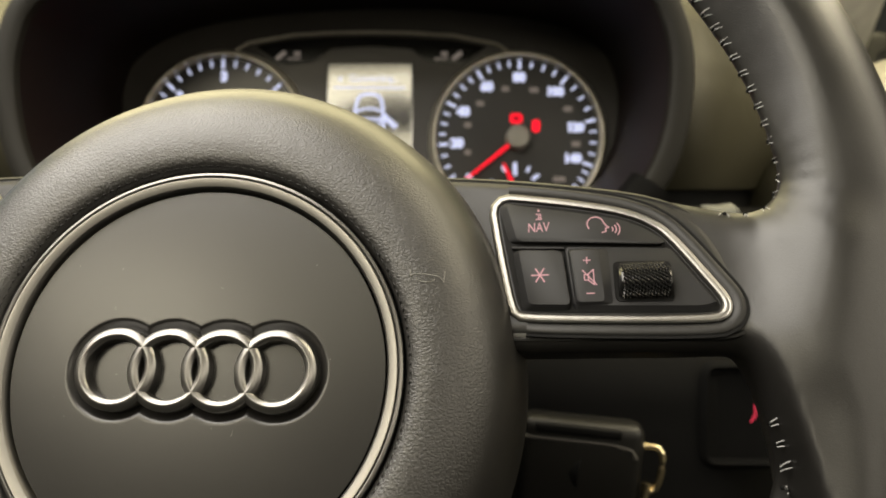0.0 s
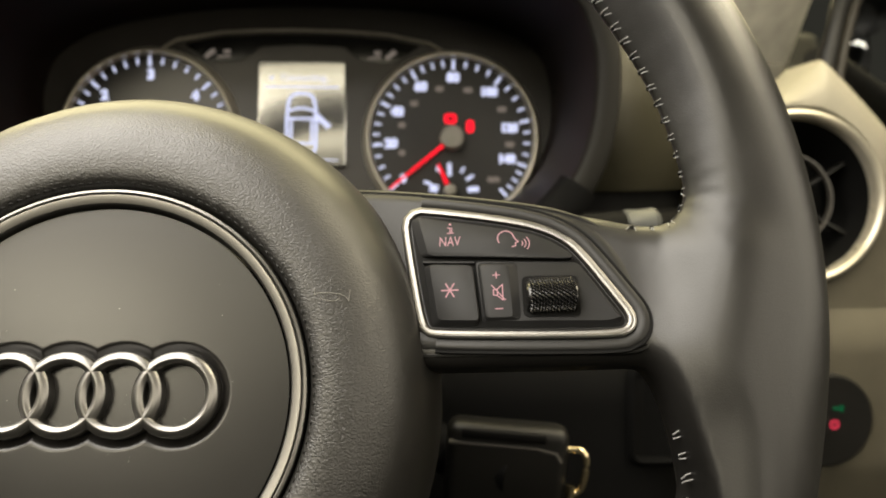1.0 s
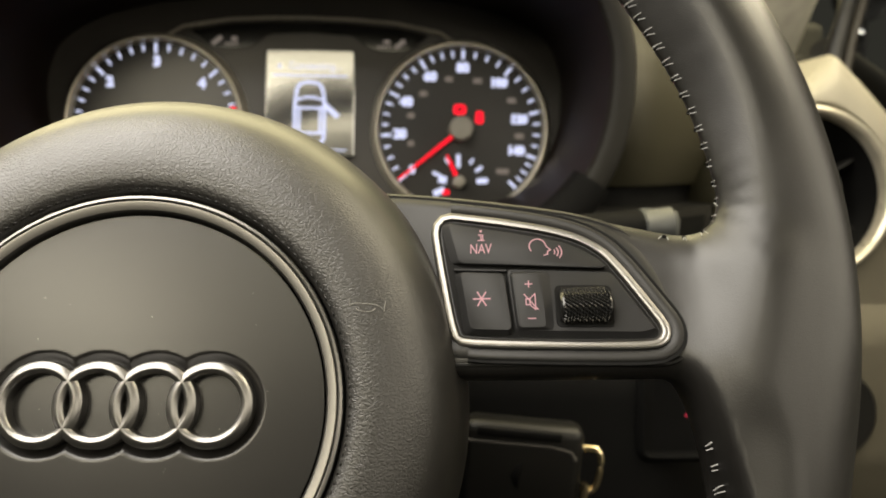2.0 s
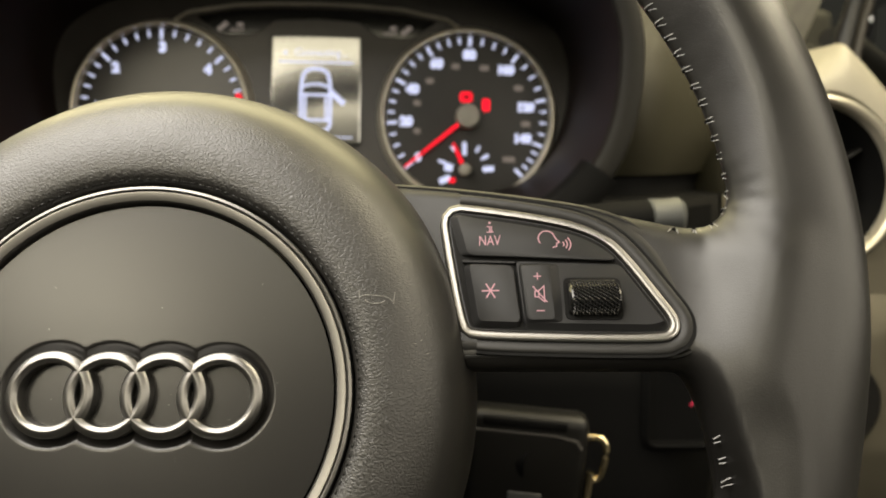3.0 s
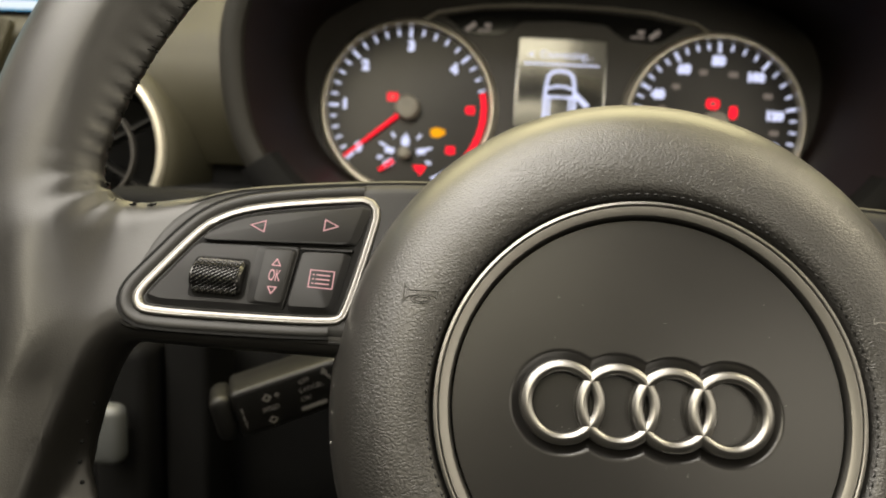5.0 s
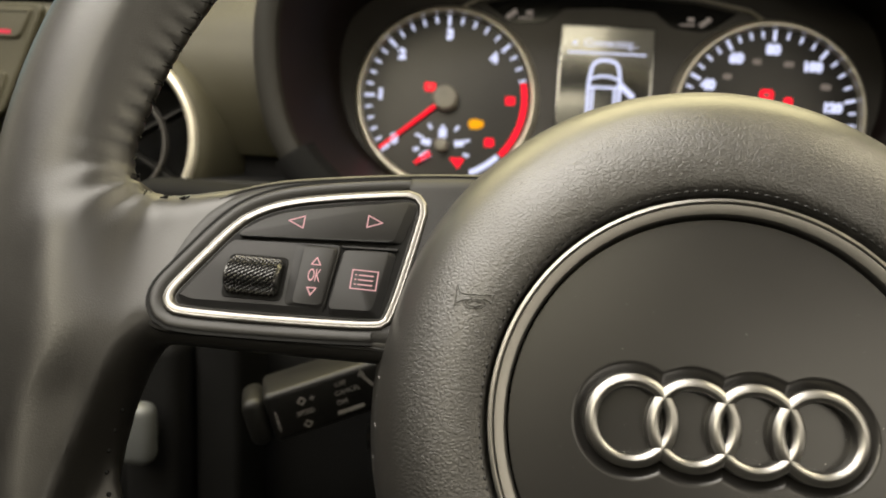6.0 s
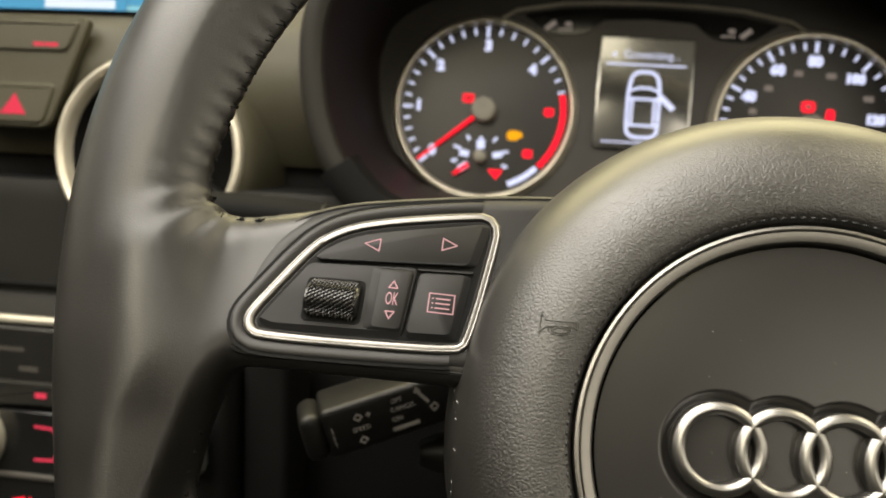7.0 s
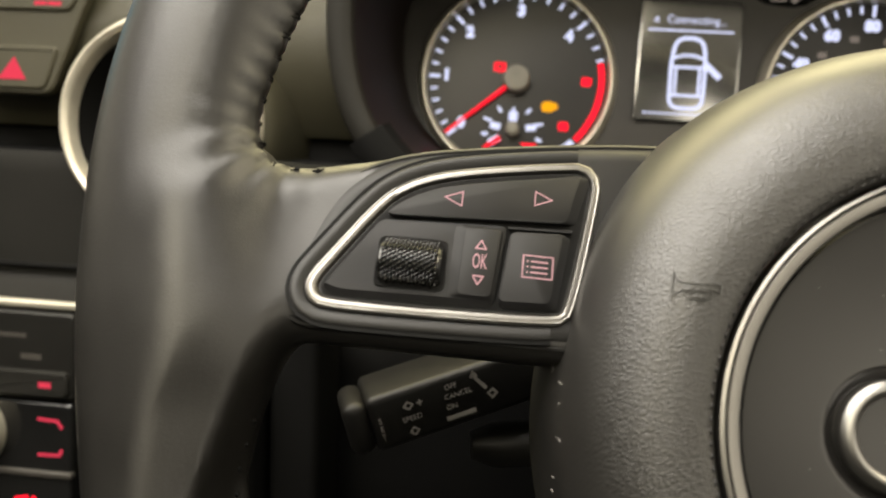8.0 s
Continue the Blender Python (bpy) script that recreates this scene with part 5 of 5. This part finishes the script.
part("switch_symbol", stroke([[(0.0040, 0.0075), (0.0080, 0.0075)], [(0.0090, 0.0088), (0.0090, 0.0060)]], 0.0022, flat, 0.0032), "green", knob, "green lamp symbol")
part("switch_symbol", stroke([[(0.0045 + 0.0022 * math.cos(a), -0.0025 + 0.0022 * math.sin(a)) for a in np.linspace(0, 6.0, 10)]], 0.0016, flat, 0.0032), "redprint", knob, "red lamp symbol")
part("switch_grip", block(-0.022, -0.004, -0.005, 0.005, 0.003, 0.013, 0.002), "stalk", knob)

lever = thing("column_lever", pose(-0.2065, 0.1380, 0.8250), "grey rounded lever end beside the column", "lever")
part("lever_grip", block(-0.010, 0.0060, -0.004, 0.008, -0.016, 0.0120, 0.0050, 4), "greytrim", lever)
part("lever_arm", tube([(-0.002, 0.004, -0.004), (0.000, 0.020, -0.004)], 0.005, 12), "gap", lever)
# panels blackened to stand for the shade under the dash
knee = thing("knee_panel", pose(0, 0, 0), "knee panel and footwell trim under the dashboard, shade put into its black", "trim panel", kind="structure")
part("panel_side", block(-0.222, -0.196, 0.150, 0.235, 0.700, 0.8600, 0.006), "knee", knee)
part("panel_front", sheet([(0.2200, 0.9245), (0.2170, 0.8660), (0.2020, 0.8450), (0.1990, 0.7700), (0.2340, 0.6200)], -0.252, 0.246, 0.012, holes=False), "knee", knee, "black sheet round the steering column, put in for shade")
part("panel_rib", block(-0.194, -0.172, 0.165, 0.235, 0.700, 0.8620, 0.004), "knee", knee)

# ---- the cabin that closes the place: unseen walls and roof hold stray light off ----
def slab(name, x0, x1, y0, y1, z0, z1, mat, label, category="trim", bevel=0.01):
    ob = part(name, block(x0, x1, y0, y1, z0, z1, bevel), mat)
    return tagged(ob, label, category, kind="structure")


slab("floor", -1.20, 0.62, -2.2, 0.9, 0.22, 0.28, "carpet", "black carpeted car floor", "floor")
slab("ceiling", -1.10, 0.50, -1.70, 0.16, 1.42, 1.46, "headliner", "pale grey fabric headliner", "ceiling")
# unseen slab, added to darken the driver's side below the window lamp
slab("wall_driver_side", 0.50, 0.58, -1.70, 0.60, 0.28, 0.90, "door", "unseen dark slab added to keep light off the driver's side", "door")
slab("wall_passenger_door", -1.18, -1.10, -1.70, 0.60, 0.28, 1.02, "door", "dark passenger's door trim below the window", "door")
slab("wall_rear", -1.10, 0.50, -2.0, -1.90, 0.28, 1.05, "door", "dark rear seat back and shelf", "seat")
slab("wall_bulkhead", -1.10, 0.50, 0.62, 0.66, 0.28, 1.10, "carpet", "black bulkhead behind the dashboard", "wall")


# unseen seats, added to block rear light from the lower dash
def seat(name, x, label):
    st = thing(name, pose(x, -0.75, 0.28), label, "seat")
    part("seat_cushion", block(-0.25, 0.25, -0.02, 0.50, 0.06, 0.24, 0.05, 4), "carpet", st)
    bm = block(-0.25, 0.25, -0.08, 0.06, 0.20, 0.82, 0.05, 4)
    bmesh.ops.rotate(bm, verts=bm.verts, cent=(0, 0, 0.2), matrix=Matrix.Rotation(radians(14), 3, "X"))
    part("backrest", bm, "carpet", st)
    part("headrest", block(-0.13, 0.13, -0.27, -0.18, 0.82, 0.98, 0.04, 4), "carpet", st)
    part("seat_base", block(-0.20, 0.20, 0.02, 0.44, 0.0, 0.06, 0.01), "gap", st)


seat("driver_seat", 0.0, "unseen black driver's seat, added to block light from behind")
seat("passenger_seat", -0.68, "unseen black passenger's seat beside it")


def pillar(name, a, b, r, label):
    ob = part(name, tube([a, tuple((Vector(a) + Vector(b)) / 2), b], [r, r * 0.92, r * 0.9], 16, squash=0.7), "pillar")
    return tagged(ob, label, "pillar", kind="structure")


pillar("pillar_front", (0.332, 0.560, 1.00), (0.338, 0.180, 1.44), 0.078, "pale grey windscreen pillar trim")
pillar("pillar_front_passenger", (-1.060, 0.520, 1.02), (-1.020, 0.060, 1.44), 0.050, "pale grey windscreen pillar trim")
pillar("pillar_middle", (0.540, -1.20, 0.95), (0.500, -1.25, 1.44), 0.055, "pale grey door pillar trim")
pillar("pillar_middle_passenger", (-1.140, -0.75, 0.95), (-1.100, -0.80, 1.44), 0.055, "pale grey door pillar trim")

# door window frame beside the pillar, door mirror and hall lamps beyond
seal = part("window_seal", tube([(0.452, 0.400, 1.220), (0.438, 0.430, 1.150), (0.426, 0.450, 1.090), (0.417, 0.452, 1.048), (0.410, 0.452, 1.000)], 0.0075, 14), "rubber")
trim = part("window_trim", tube([(0.468, 0.405, 1.220), (0.454, 0.435, 1.150), (0.440, 0.455, 1.090), (0.432, 0.457, 1.050), (0.426, 0.457, 1.000)], 0.0045, 12), "plate")
tagged(trim, "grey inner window trim beside the seal", "window trim", kind="structure")
tagged(seal, "black rubber window seal beside the pillar", "window seal", kind="structure")
mirror = thing("door_mirror", pose(0.680, 0.640, 1.020), "dark door mirror outside the driver's window", "mirror")
part("mirror_housing", block(-0.07, 0.13, -0.03, 0.06, -0.06, 0.085, 0.028, 4), "rubber", mirror)
part("mirror_arm", tube([(-0.262, -0.172, 0.030), (-0.15, -0.09, -0.01), (-0.05, 0.0, -0.02)], [0.014, 0.022, 0.030], 14, squash=0.7), "rubber", mirror)
part("mirror_trim", block(-0.06, 0.12, -0.036, -0.028, -0.030, -0.018, 0.003), "silver", mirror)
ground = part("ground", block(-8, 8, -8, 8, -0.05, 0.0, 0), "paint")
tagged(ground, "grey painted hall floor", "floor", kind="structure")
for n, (x, y, z, r) in enumerate(((1.623, 2.50, 1.382, 0.032), (1.680, 2.55, 1.555, 0.085), (1.90, 2.5, 1.33, 0.05))):
    hl = thing("hall_lamp", pose(x, y, z, 60, 0, 140), "round bright lamp in the hall outside", "lamp", "hall lamps")
    part("lamp_glass", lathe([(r, 0.0), (r * 0.9, 0.03), (r * 0.5, 0.05), (0.002, 0.055)], 24, cap=True), "hall_light", hl, "glowing lamp glass")
    part("lamp_post", tube([Vector((0, 0, -0.02)), pose(x, y, z, 60, 0, 140).inverted() @ Vector((x + 0.1, y + 0.12, 0.0))], 0.02, 10), "rubber", hl)
    part("lamp_housing", lathe([(r * 1.1, 0.004), (r * 1.1, -0.05), (r * 0.6, -0.09), (0.002, -0.09)], 24, cap=True), "rubber", hl)
